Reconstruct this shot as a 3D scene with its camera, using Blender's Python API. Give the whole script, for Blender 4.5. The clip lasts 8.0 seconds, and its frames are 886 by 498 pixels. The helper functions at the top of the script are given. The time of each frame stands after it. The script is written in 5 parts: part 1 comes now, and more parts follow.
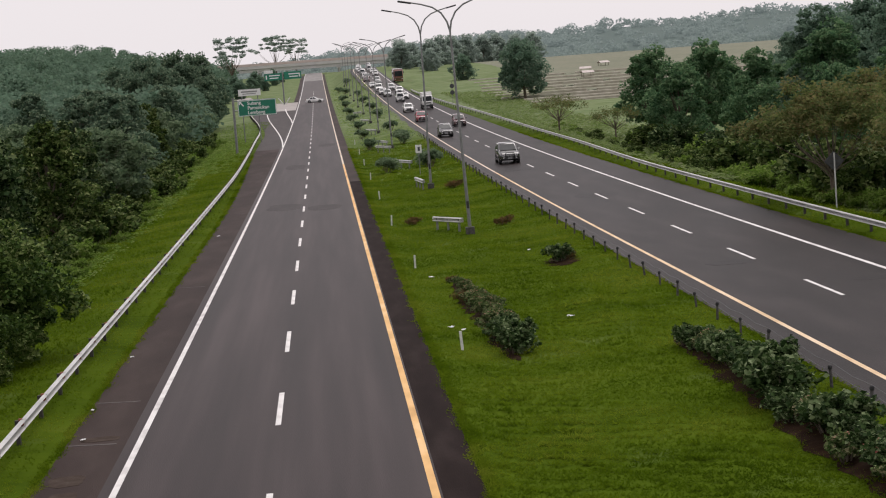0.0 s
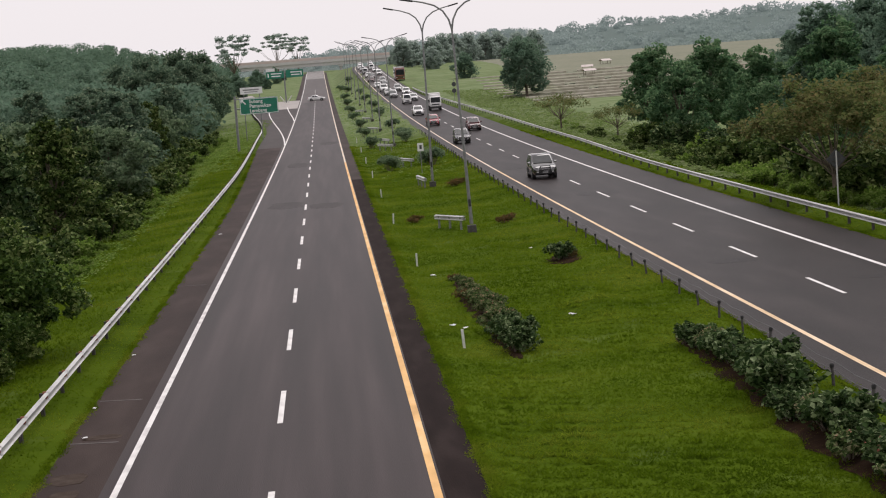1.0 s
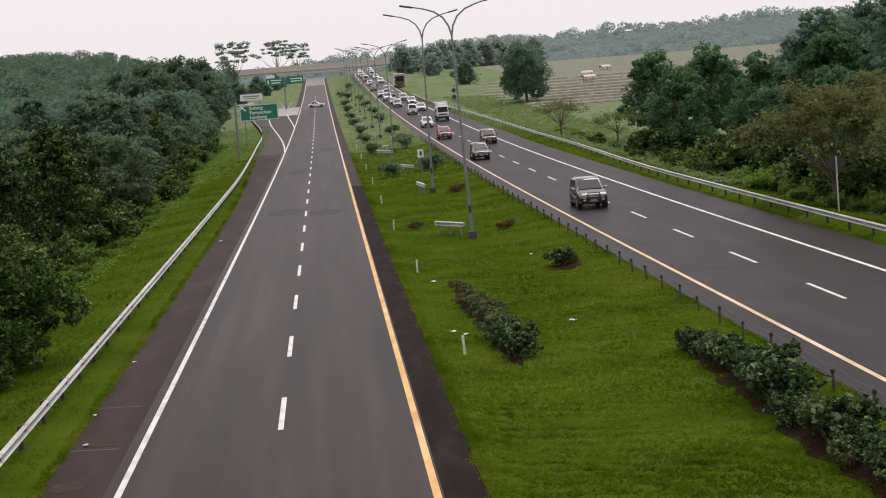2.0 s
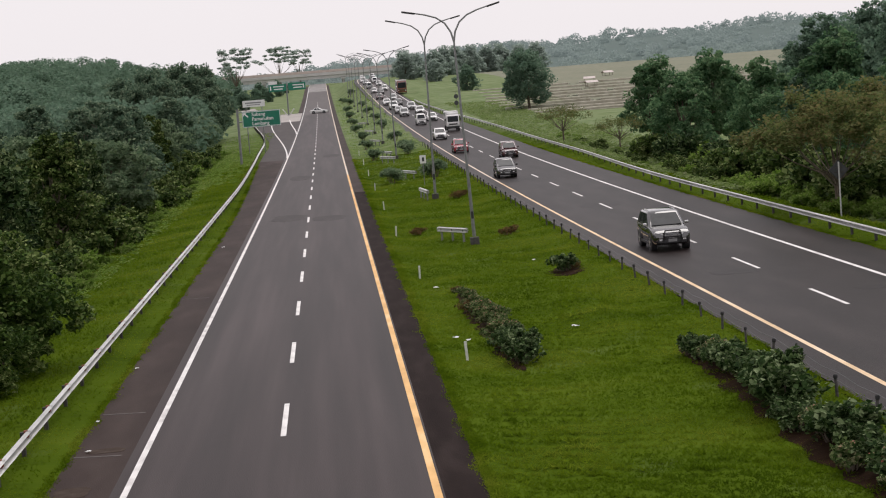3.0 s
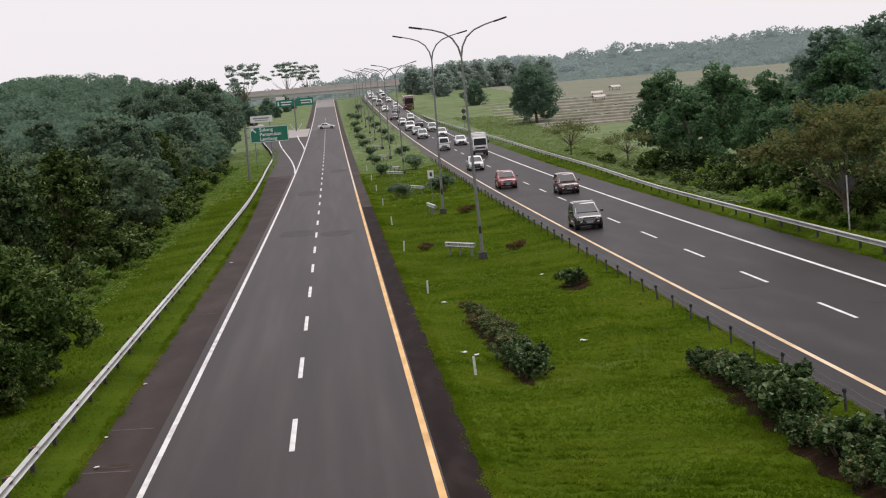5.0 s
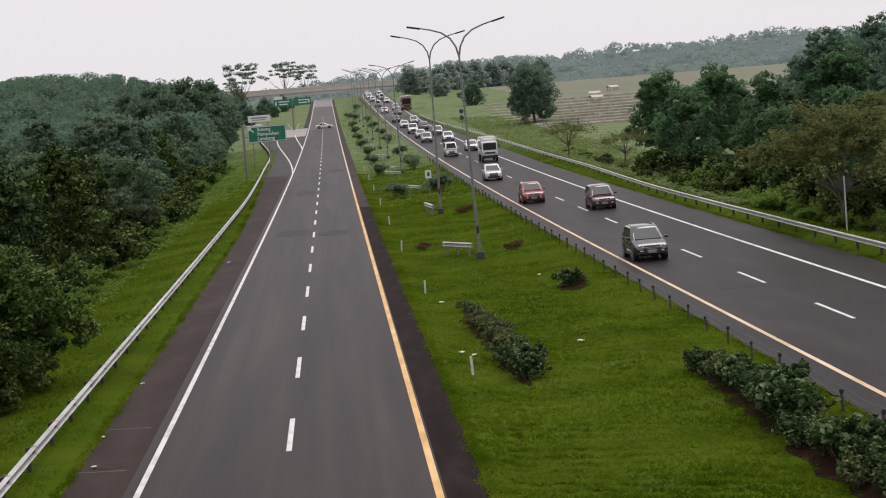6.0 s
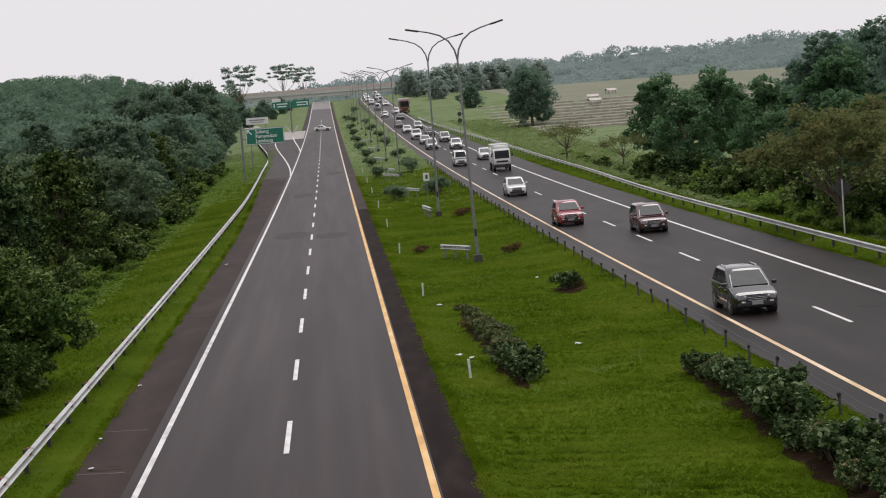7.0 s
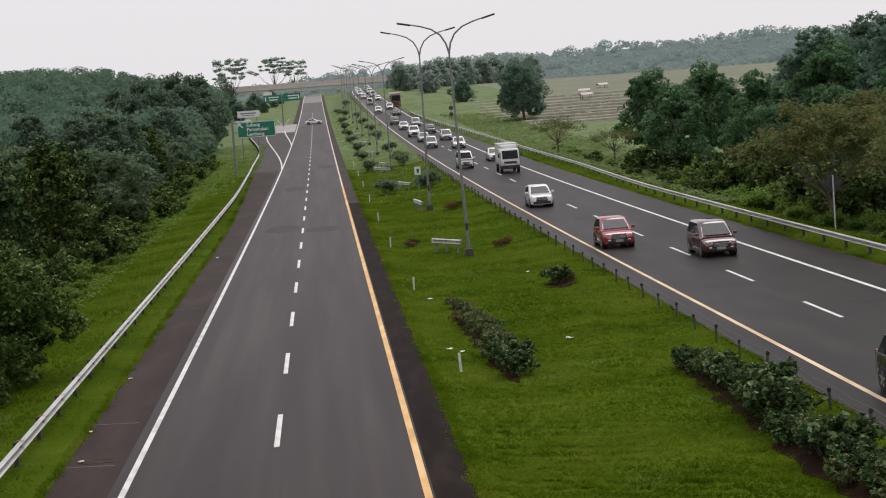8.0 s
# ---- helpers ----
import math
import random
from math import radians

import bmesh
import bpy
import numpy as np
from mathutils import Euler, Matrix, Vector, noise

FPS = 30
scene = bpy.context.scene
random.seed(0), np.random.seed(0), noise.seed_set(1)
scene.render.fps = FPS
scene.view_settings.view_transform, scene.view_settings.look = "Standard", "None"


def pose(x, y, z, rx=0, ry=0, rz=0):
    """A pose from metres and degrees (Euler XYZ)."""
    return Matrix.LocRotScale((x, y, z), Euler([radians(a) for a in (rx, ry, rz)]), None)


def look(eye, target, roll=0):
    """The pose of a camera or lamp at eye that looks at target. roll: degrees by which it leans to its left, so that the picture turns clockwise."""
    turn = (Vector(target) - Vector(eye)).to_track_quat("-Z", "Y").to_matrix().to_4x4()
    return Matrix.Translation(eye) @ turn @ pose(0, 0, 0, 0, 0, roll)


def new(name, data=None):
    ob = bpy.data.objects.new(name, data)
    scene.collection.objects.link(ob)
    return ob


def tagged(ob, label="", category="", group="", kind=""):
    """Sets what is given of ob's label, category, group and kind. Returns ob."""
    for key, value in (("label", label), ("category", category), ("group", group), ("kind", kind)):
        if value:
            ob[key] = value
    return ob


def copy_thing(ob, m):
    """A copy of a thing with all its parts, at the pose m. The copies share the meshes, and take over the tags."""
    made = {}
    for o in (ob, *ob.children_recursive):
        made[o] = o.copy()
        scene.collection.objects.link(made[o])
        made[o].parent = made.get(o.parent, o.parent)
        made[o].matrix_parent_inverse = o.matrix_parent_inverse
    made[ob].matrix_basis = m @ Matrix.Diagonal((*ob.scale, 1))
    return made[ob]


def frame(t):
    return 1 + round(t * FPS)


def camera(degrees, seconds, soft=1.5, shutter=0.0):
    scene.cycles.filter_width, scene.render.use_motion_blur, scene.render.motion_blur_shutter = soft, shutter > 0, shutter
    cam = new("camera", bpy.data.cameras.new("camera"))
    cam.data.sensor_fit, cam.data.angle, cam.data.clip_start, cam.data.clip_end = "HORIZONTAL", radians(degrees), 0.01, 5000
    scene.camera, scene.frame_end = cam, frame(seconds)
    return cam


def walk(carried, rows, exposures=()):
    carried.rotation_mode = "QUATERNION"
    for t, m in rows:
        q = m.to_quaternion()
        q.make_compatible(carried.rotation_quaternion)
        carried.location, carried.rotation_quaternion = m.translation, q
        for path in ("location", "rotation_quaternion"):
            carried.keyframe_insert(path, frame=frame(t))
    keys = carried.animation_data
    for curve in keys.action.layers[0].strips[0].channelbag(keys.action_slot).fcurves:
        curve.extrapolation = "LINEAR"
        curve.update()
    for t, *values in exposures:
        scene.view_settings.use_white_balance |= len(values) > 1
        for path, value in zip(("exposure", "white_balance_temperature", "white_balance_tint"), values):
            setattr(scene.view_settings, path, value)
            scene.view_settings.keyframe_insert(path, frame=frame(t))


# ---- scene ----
cam = camera(27.652, 8.0, soft=1.1)
EYE = (0.0, 0.0, 9.017)


def aim(yaw, pitch, roll):
    """The turn of a camera held by hand on the bridge: degrees to the right, up, and leaning."""
    return pose(*EYE, 90, 0, -yaw) @ pose(0, 0, 0, pitch, 0, 0) @ pose(0, 0, 0, 0, 0, roll)


walk(cam, [
    (0, aim(3.492, -5.620, -4.281)),
    (0.5, aim(3.479, -5.691, -4.308)),
    (1, aim(3.429, -5.674, -4.285)),
    (1.5, aim(3.447, -5.544, -4.381)),
    (3, aim(3.370, -5.280, -4.484)),
    (3.5, aim(3.168, -4.984, -4.633)),
    (4, aim(3.161, -5.042, -4.619)),
    (5.5, aim(3.153, -4.700, -4.674)),
    (6, aim(3.234, -4.798, -4.565)),
    (6.5, aim(3.254, -4.613, -4.513)),
    (7, aim(3.308, -4.718, -4.422)),
    (7.5, aim(3.312, -4.828, -4.306)),
    (8, aim(3.580, -4.931, -4.217)),
], exposures=[(0, 0.12, 6350, 14), (1, 0.18, 6350, 14), (3.5, 0.19, 6300, 13), (5.5, 0.2, 6250, 13), (6, 0.1, 6250, 12), (7, 0.08, 6200, 11), (8, 0.08, 6200, 10)])

# ---- world and light ----
world = bpy.data.worlds.new("overcast_sky")
scene.world = world
world.use_nodes = True
wn = world.node_tree.nodes
sky = wn.new("ShaderNodeTexSky")
sky.sky_type, sky.sun_disc = "NISHITA", False
sky.sun_elevation, sky.sun_rotation = radians(58), radians(35)
sky.dust_density, sky.air_density = 4.0, 1.0
veil = wn.new("ShaderNodeMixRGB")
veil.inputs[0].default_value = 0.93
veil.inputs[2].default_value = (8.2, 7.75, 7.6, 1)
world.node_tree.links.new(sky.outputs[0], veil.inputs[1])
world.node_tree.links.new(veil.outputs[0], wn["Background"].inputs[0])
wn["Background"].inputs[1].default_value = 0.1
sun = new("sun", bpy.data.lights.new("sun", "SUN"))
sun.data.energy, sun.data.angle, sun.data.color = 1.2, radians(40), (1.0, 0.95, 0.88)
sun.matrix_world = look((0, 0, 60), (-30 * math.sin(radians(35)), -30 * math.cos(radians(35)), 12))


# ---- materials ----
def material(name, ramp, scale=3.0, rough=0.8, metal=0.0, bump=0.0, bump_scale=40.0, stretch=(1, 1, 1), spec=0.5,
             island=0.0, thin=0.0, big=0.0, big_scale=0.15, world_space=False, coat=0.0, band=(0.28, 0.44)):
    """A surface whose colour runs through ramp by noise at two scales."""
    m = bpy.data.materials.new(name)
    m.use_nodes = True
    n, l = m.node_tree.nodes, m.node_tree.links
    b = n["Principled BSDF"]
    b.inputs["Roughness"].default_value, b.inputs["Metallic"].default_value = rough, metal
    b.inputs["Specular IOR Level"].default_value = spec
    if coat:
        b.inputs["Coat Weight"].default_value = coat
        b.inputs["Coat Roughness"].default_value = 0.05
        b.inputs["Coat IOR"].default_value = 2.1
    if world_space:
        src = n.new("ShaderNodeNewGeometry").outputs["Position"]
    else:
        src = n.new("ShaderNodeTexCoord").outputs["Object"]
    mp = n.new("ShaderNodeMapping")
    mp.inputs["Scale"].default_value = stretch
    l.new(src, mp.inputs[0])
    t = n.new("ShaderNodeTexNoise")
    t.inputs["Scale"].default_value, t.inputs["Detail"].default_value = scale, 6
    l.new(mp.outputs[0], t.inputs["Vector"])
    fac = t.outputs["Fac"]
    if big:
        t2 = n.new("ShaderNodeTexNoise")
        t2.inputs["Scale"].default_value, t2.inputs["Detail"].default_value = big_scale, 3
        l.new(mp.outputs[0], t2.inputs["Vector"])
        mx = n.new("ShaderNodeMix")
        mx.inputs[0].default_value = big
        l.new(fac, mx.inputs[2]), l.new(t2.outputs["Fac"], mx.inputs[3])
        fac = mx.outputs[0]
    if island:
        g = n.new("ShaderNodeNewGeometry")
        mx = n.new("ShaderNodeMix")
        mx.inputs[0].default_value = island
        l.new(fac, mx.inputs[2]), l.new(g.outputs["Random Per Island"], mx.inputs[3])
        fac = mx.outputs[0]
    r = n.new("ShaderNodeValToRGB")
    e = r.color_ramp.elements
    while len(e) < len(ramp):
        e.new(0.5)
    for i, c in enumerate(ramp):
        e[i].position = band[0] + band[1] * i / max(1, len(ramp) - 1)
        e[i].color = (*c, 1)
    l.new(fac, r.inputs[0])
    l.new(r.outputs[0], b.inputs["Base Color"])
    if bump:
        t3 = n.new("ShaderNodeTexNoise")
        t3.inputs["Scale"].default_value, t3.inputs["Detail"].default_value = bump_scale, 4
        l.new(mp.outputs[0], t3.inputs["Vector"])
        bp = n.new("ShaderNodeBump")
        bp.inputs["Strength"].default_value, bp.inputs["Distance"].default_value = bump, 0.02
        l.new(t3.outputs["Fac"], bp.inputs["Height"]), l.new(bp.outputs[0], b.inputs["Normal"])
    if thin:
        tr = n.new("ShaderNodeBsdfTranslucent")
        ms = n.new("ShaderNodeMixShader")
        ms.inputs[0].default_value = thin
        l.new(r.outputs[0], tr.inputs[0])
        l.new(b.outputs[0], ms.inputs[1]), l.new(tr.outputs[0], ms.inputs[2])
        l.new(ms.outputs[0], n["Material Output"].inputs[0])
    return m


ASPHALT = material("asphalt", [(0.0175, 0.0118, 0.0116), (0.0325, 0.0226, 0.0223), (0.056, 0.0412, 0.0405)], 1.2, 0.48, bump=0.3,
                   bump_scale=60, stretch=(1.6, 0.05, 1), big=0.6, big_scale=0.45, spec=0.09, band=(0.34, 0.32))
ASPHALT_R = material("asphalt_darker", [(0.0105, 0.0072, 0.007), (0.0185, 0.0134, 0.0129), (0.031, 0.0236, 0.0228)], 0.55, 0.46, bump=0.3,
                     bump_scale=60, stretch=(1.1, 0.22, 1), big=0.4, big_scale=0.9, spec=0.07, band=(0.36, 0.28))
# Lighter asphalt colour for the far roads; distance haze is painted in.
ASPHALT_HAZED = material("hazed_asphalt", [(0.045, 0.035, 0.033), (0.068, 0.056, 0.053), (0.095, 0.08, 0.076)], 0.8, 0.5, bump=0.25, bump_scale=50, stretch=(1, 0.1, 1), big=0.5, spec=0.1)
SHOULDER = material("worn_asphalt", [(0.023, 0.0148, 0.0128), (0.039, 0.0262, 0.0228), (0.072, 0.0525, 0.046)], 0.8, 0.62, bump=0.35,
                    bump_scale=35, stretch=(1, 0.25, 1), big=0.5, big_scale=0.3, spec=0.05)
INNER = material("dirty_asphalt", [(0.012, 0.007, 0.0062), (0.019, 0.0122, 0.011), (0.032, 0.0225, 0.0205)], 1.5, 0.8, bump=0.5,
                 bump_scale=30, stretch=(1, 0.2, 1), spec=0.04)
ASPHALT_S = material("slip_road_asphalt", [(0.026, 0.019, 0.018), (0.042, 0.0325, 0.031), (0.064, 0.052, 0.05)], 0.8, 0.55, bump=0.3, bump_scale=50, stretch=(1, 0.15, 1), big=0.5, spec=0.08)
SEAL = material("dusty_joint_sealant", [(0.05, 0.04, 0.038), (0.085, 0.072, 0.068), (0.12, 0.105, 0.1)], 3, 0.9)
CONCRETE = material("concrete", [(0.26, 0.235, 0.22), (0.36, 0.33, 0.31), (0.42, 0.39, 0.37)], 0.6, 0.85, bump=0.2, big=0.4)
OLD_CONCRETE = material("grey_road_concrete", [(0.15, 0.138, 0.132), (0.2, 0.186, 0.178), (0.25, 0.235, 0.226)], 0.6, 0.7, bump=0.2, big=0.4, stretch=(1, 0.2, 1))
LINE_W = material("white_road_paint", [(0.5, 0.47, 0.46), (0.72, 0.7, 0.68), (0.82, 0.8, 0.78)], 2.5, 0.6, bump=0.15, stretch=(1, 0.4, 1))
LINE_Y = material("yellow_road_paint", [(0.58, 0.31, 0.09), (0.76, 0.45, 0.15), (0.84, 0.58, 0.28)], 1.5, 0.6, bump=0.15, stretch=(1, 0.3, 1))
LINE_F = material("faded_yellow_road_paint", [(0.56, 0.38, 0.19), (0.74, 0.54, 0.32), (0.82, 0.65, 0.45)], 1.5, 0.6, bump=0.15, stretch=(1, 0.3, 1))
# Yellow paint as it pales far off: haze and sheen in its colour.
LINE_P = material("hazed_road_paint", [(0.56, 0.45, 0.33), (0.7, 0.59, 0.46), (0.78, 0.68, 0.56)], 1.5, 0.6, bump=0.15, stretch=(1, 0.3, 1))
GRASS = material("mown_grass", [(0.038, 0.066, 0.003), (0.052, 0.086, 0.0038), (0.066, 0.104, 0.0055), (0.088, 0.122, 0.011)], 1.4, 1.0,
                 bump=0.3, bump_scale=7, big=0.7, big_scale=0.16, spec=0.02, stretch=(0.6, 1.7, 1))
# Rough grass of the right bank, also the hazed tone of far grass.
MEADOW = material("hazed_meadow_grass", [(0.122, 0.17, 0.074), (0.156, 0.205, 0.098), (0.194, 0.236, 0.126), (0.236, 0.262, 0.162)], 0.7, 1.0,
                  bump=0.8, bump_scale=4, big=0.5, big_scale=0.1, spec=0.03)
BLADES = material("grass_blades", [(0.054, 0.096, 0.0035), (0.086, 0.142, 0.0052), (0.124, 0.182, 0.0095), (0.18, 0.225, 0.022)], 0.45, 0.9,
                  island=0.08, big=0.8, big_scale=0.2, thin=0.6, spec=0.02, world_space=True, band=(0.36, 0.26))


def grading(name, a, b):
    """Grass a that gives way to paler grass b, raggedly, for rough ground and painted distance haze."""
    m = a.copy()
    m.name = name
    n, l = m.node_tree.nodes, m.node_tree.links
    r = n.new("ShaderNodeValToRGB")
    src = b.node_tree.nodes["Color Ramp"].color_ramp.elements
    e = r.color_ramp.elements
    while len(e) < len(src):
        e.new(0.5)
    for p, q in zip(e, src):
        p.position, p.color = q.position, q.color
    l.new(n["Color Ramp"].inputs[0].links[0].from_socket, r.inputs[0])
    at = n.new("ShaderNodeAttribute")
    at.attribute_name = "meadow_haze"
    t = n.new("ShaderNodeTexNoise")
    t.inputs["Scale"].default_value, t.inputs["Detail"].default_value = 0.35, 5
    l.new(n.new("ShaderNodeTexCoord").outputs["Object"], t.inputs["Vector"])
    add = n.new("ShaderNodeMath")
    add.operation = "MULTIPLY_ADD"
    add.inputs[1].default_value = 1.4
    add.inputs[2].default_value = -0.84
    l.new(t.outputs["Fac"], add.inputs[0])
    total = n.new("ShaderNodeMath")
    total.use_clamp = True
    l.new(add.outputs[0], total.inputs[0]), l.new(at.outputs["Fac"], total.inputs[1])
    mx = n.new("ShaderNodeMixRGB")
    l.new(total.outputs[0], mx.inputs[0]), l.new(n["Color Ramp"].outputs[0], mx.inputs[1]), l.new(r.outputs[0], mx.inputs[2])
    l.new(mx.outputs[0], n["Principled BSDF"].inputs["Base Color"])
    return m


GROUND = grading("mown_grass_and_hazed_meadow", GRASS, MEADOW)
SOIL = material("bare_soil", [(0.014, 0.0075, 0.0045), (0.025, 0.0135, 0.0075), (0.042, 0.023, 0.013)], 2, 0.95, bump=0.8, bump_scale=12, spec=0.05)
STRAW = material("dry_paddy_field", [(0.12, 0.135, 0.085), (0.165, 0.172, 0.11), (0.22, 0.205, 0.145)], 0.5, 0.95, bump=0.5, big=0.4, big_scale=0.06)
STRIP_DARK = material("dark_paddy_strip", [(0.022, 0.026, 0.016), (0.04, 0.046, 0.027)], 0.4, 0.9, bump=0.5)
STEEL = material("galvanised_steel", [(0.34, 0.34, 0.325), (0.52, 0.52, 0.5), (0.68, 0.68, 0.66)], 3, 0.5, 0.25, stretch=(1, 0.3, 1), big=0.4, big_scale=0.5)
POLE = material("weathered_steel_pole", [(0.17, 0.175, 0.175), (0.26, 0.265, 0.265)], 4, 0.5, 0.4)
DARK_STEEL = material("dark_stained_steel", [(0.03, 0.027, 0.025), (0.07, 0.062, 0.056)], 7, 0.8)
RUST = material("rusty_bolt_plate", [(0.16, 0.05, 0.03), (0.28, 0.1, 0.06)], 9, 0.8)
POSTC = material("grey_concrete_post", [(0.04, 0.037, 0.035), (0.066, 0.062, 0.058), (0.1, 0.094, 0.09)], 8, 0.9, bump=0.3)
BLACK = material("black_rubber", [(0.012, 0.012, 0.013), (0.025, 0.025, 0.026)], 6, 0.7)
WIRE = material("steel_cable", [(0.1, 0.1, 0.1), (0.17, 0.17, 0.17)], 9, 0.5, 0.6)
STAKE = material("white_painted_stake", [(0.5, 0.5, 0.47), (0.75, 0.75, 0.72)], 6, 0.7)
GREEN = material("green_sign_sheeting", [(0.004, 0.14, 0.085), (0.008, 0.19, 0.115)], 1.5, 0.45)
SIGN_W = material("white_sign_sheeting", [(0.68, 0.68, 0.67), (0.8, 0.8, 0.79)], 3, 0.5)
SIGN_D = material("dark_sign_back", [(0.03, 0.032, 0.035), (0.055, 0.058, 0.06)], 5, 0.6)
SIGN_B = material("grey_lettering", [(0.22, 0.22, 0.22), (0.3, 0.3, 0.3)], 5, 0.6)
BARK = material("bark", [(0.06, 0.045, 0.033), (0.12, 0.095, 0.07), (0.19, 0.155, 0.12)], 6, 0.95, bump=0.8, bump_scale=14, stretch=(1, 1, 0.25))


def leaf_material(name, ramp, thin=0.36, island=0.36):
    return material(name, ramp, 0.55, 0.65, island=island, thin=thin, spec=0.08)


# Ramp's low end stands for crown shade, its pale end for leaf highlights.
LEAF_DARK = leaf_material("dark_leaves", [(0.012, 0.028, 0.009), (0.03, 0.06, 0.019), (0.066, 0.11, 0.037), (0.2, 0.25, 0.115)], 0.18, 0.45)
# Grove greens lifted and made bluer to carry light haze.
LEAF_GROVE = leaf_material("hazed_grove_leaves", [(0.044, 0.105, 0.052), (0.092, 0.185, 0.086), (0.145, 0.252, 0.12), (0.23, 0.325, 0.175)], 0.54)
# Green paled towards haze, for mid-distance trees and far median shrubs.
LEAF_SAGE = leaf_material("hazed_sage_leaves", [(0.088, 0.145, 0.08), (0.14, 0.204, 0.113), (0.192, 0.262, 0.15), (0.262, 0.325, 0.205)], 0.5)
# Deep shade and lit leaf tops are both in this ramp, at random.
LEAF_MID = leaf_material("leaves", [(0.018, 0.038, 0.008), (0.045, 0.082, 0.017), (0.09, 0.14, 0.034), (0.22, 0.262, 0.1)], 0.2, 0.45)
# No gloss: highlights are painted as the ramp's palest leaves, voids as the darkest.
LEAF_NEAR = leaf_material("highlighted_green_leaves", [(0.014, 0.034, 0.006), (0.036, 0.072, 0.012), (0.085, 0.14, 0.03), (0.25, 0.3, 0.11)], 0.2)
LEAF_OLIVE = leaf_material("olive_leaves", [(0.075, 0.115, 0.038), (0.12, 0.155, 0.05), (0.165, 0.175, 0.065), (0.225, 0.19, 0.085)], 0.48)
LEAF_BRIGHT = leaf_material("bright_leaves", [(0.085, 0.155, 0.02), (0.14, 0.235, 0.036), (0.195, 0.29, 0.06), (0.28, 0.34, 0.12)], 0.55)
LEAF_WEED = leaf_material("pale_weed_leaves", [(0.125, 0.19, 0.048), (0.16, 0.228, 0.066), (0.2, 0.265, 0.095), (0.26, 0.3, 0.14)], 0.52)
LEAF_RED = leaf_material("dry_brown_leaves", [(0.06, 0.06, 0.018), (0.1, 0.075, 0.025), (0.15, 0.085, 0.035), (0.24, 0.12, 0.06)])
# Haze mixed into the leaf colour; the ramp's top adds speckled highlights.
LEAF_HAZY = leaf_material("hazed_blue_green_leaves", [(0.062, 0.108, 0.07), (0.102, 0.163, 0.105), (0.152, 0.22, 0.142), (0.26, 0.325, 0.215)], 0.44, 0.45)
# Far leaves: aerial haze is painted into these two ramps.
LEAF_FAR = leaf_material("hazed_green_leaves", [(0.105, 0.178, 0.122), (0.132, 0.212, 0.146), (0.162, 0.244, 0.168), (0.2, 0.28, 0.2)], 0.55)
LEAF_HILL = leaf_material("hazed_hillside_leaves", [(0.105, 0.178, 0.122), (0.13, 0.208, 0.144), (0.158, 0.238, 0.164), (0.195, 0.272, 0.196)], 0.55, 0.12)
# Leaf colour raised far above real foliage to paint thick haze.
LEAF_PALE = leaf_material("hazed_distant_leaves", [(0.3, 0.37, 0.32), (0.33, 0.4, 0.35), (0.36, 0.43, 0.38), (0.39, 0.46, 0.41)], 0.68)
LEAF_HEDGE = leaf_material("hedge_leaves", [(0.016, 0.036, 0.009), (0.036, 0.07, 0.02), (0.078, 0.125, 0.042), (0.22, 0.275, 0.14)], 0.24, 0.5)
# Horizon woods: haze is painted as pale colour plus a faint glow.
LEAF_DIST = leaf_material("hazed_backdrop", [(0.19, 0.235, 0.215), (0.21, 0.255, 0.235), (0.225, 0.27, 0.25), (0.24, 0.285, 0.265)], 0.5)
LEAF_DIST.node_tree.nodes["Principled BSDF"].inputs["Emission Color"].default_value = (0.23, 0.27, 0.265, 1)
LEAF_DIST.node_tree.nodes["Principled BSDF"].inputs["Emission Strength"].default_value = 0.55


def paint(name, c, metal=0.0):
    d = tuple(v * 0.82 for v in c)
    return material(name, [d, c, c], 1.2, 0.4, metal, coat=1.0, spec=0.02)


PAINT = {
    "black": paint("black_car_paint", (0.006, 0.006, 0.0065)),
    "grey": paint("dark_grey_car_paint", (0.012, 0.011, 0.012)),
    "maroon": paint("maroon_car_paint", (0.075, 0.012, 0.014)),
    "red": paint("red_car_paint", (0.3, 0.02, 0.035)),
    "white": paint("white_car_paint", (0.78, 0.77, 0.76)),
    "silver": paint("silver_car_paint", (0.48, 0.48, 0.48), 0.4),
    "busred": paint("brick_red_coach_paint", (0.2, 0.062, 0.05)),
}
GLASS = material("tinted_car_glass", [(0.016, 0.019, 0.021), (0.03, 0.034, 0.037)], 1.5, 0.06, spec=0.14)
CHROME = material("chrome", [(0.55, 0.55, 0.55), (0.7, 0.7, 0.7)], 5, 0.2, 0.9)
LAMP = material("clear_headlight", [(0.4, 0.4, 0.41), (0.6, 0.6, 0.6)], 5, 0.12, spec=0.8)
BEAM = bpy.data.materials.new("lit_headlight")
BEAM.use_nodes = True
BEAM.node_tree.nodes["Principled BSDF"].inputs["Emission Color"].default_value = (1, 0.97, 0.9, 1)
BEAM.node_tree.nodes["Principled BSDF"].inputs["Emission Strength"].default_value = 2.5
TRIM = material("black_plastic_trim", [(0.015, 0.015, 0.016), (0.03, 0.03, 0.031)], 6, 0.55)
RIM = material("alloy_rim", [(0.3, 0.3, 0.3), (0.45, 0.45, 0.45)], 6, 0.35, 0.7)


# ---- building helpers ----
def mesh_of(name, verts, faces, mat, smooth=False):
    me = bpy.data.meshes.new(name)
    me.from_pydata([tuple(map(float, v)) for v in verts], [], [tuple(f) for f in faces])
    me.materials.append(mat)
    if smooth:
        me.shade_smooth()
    me.update()
    return me


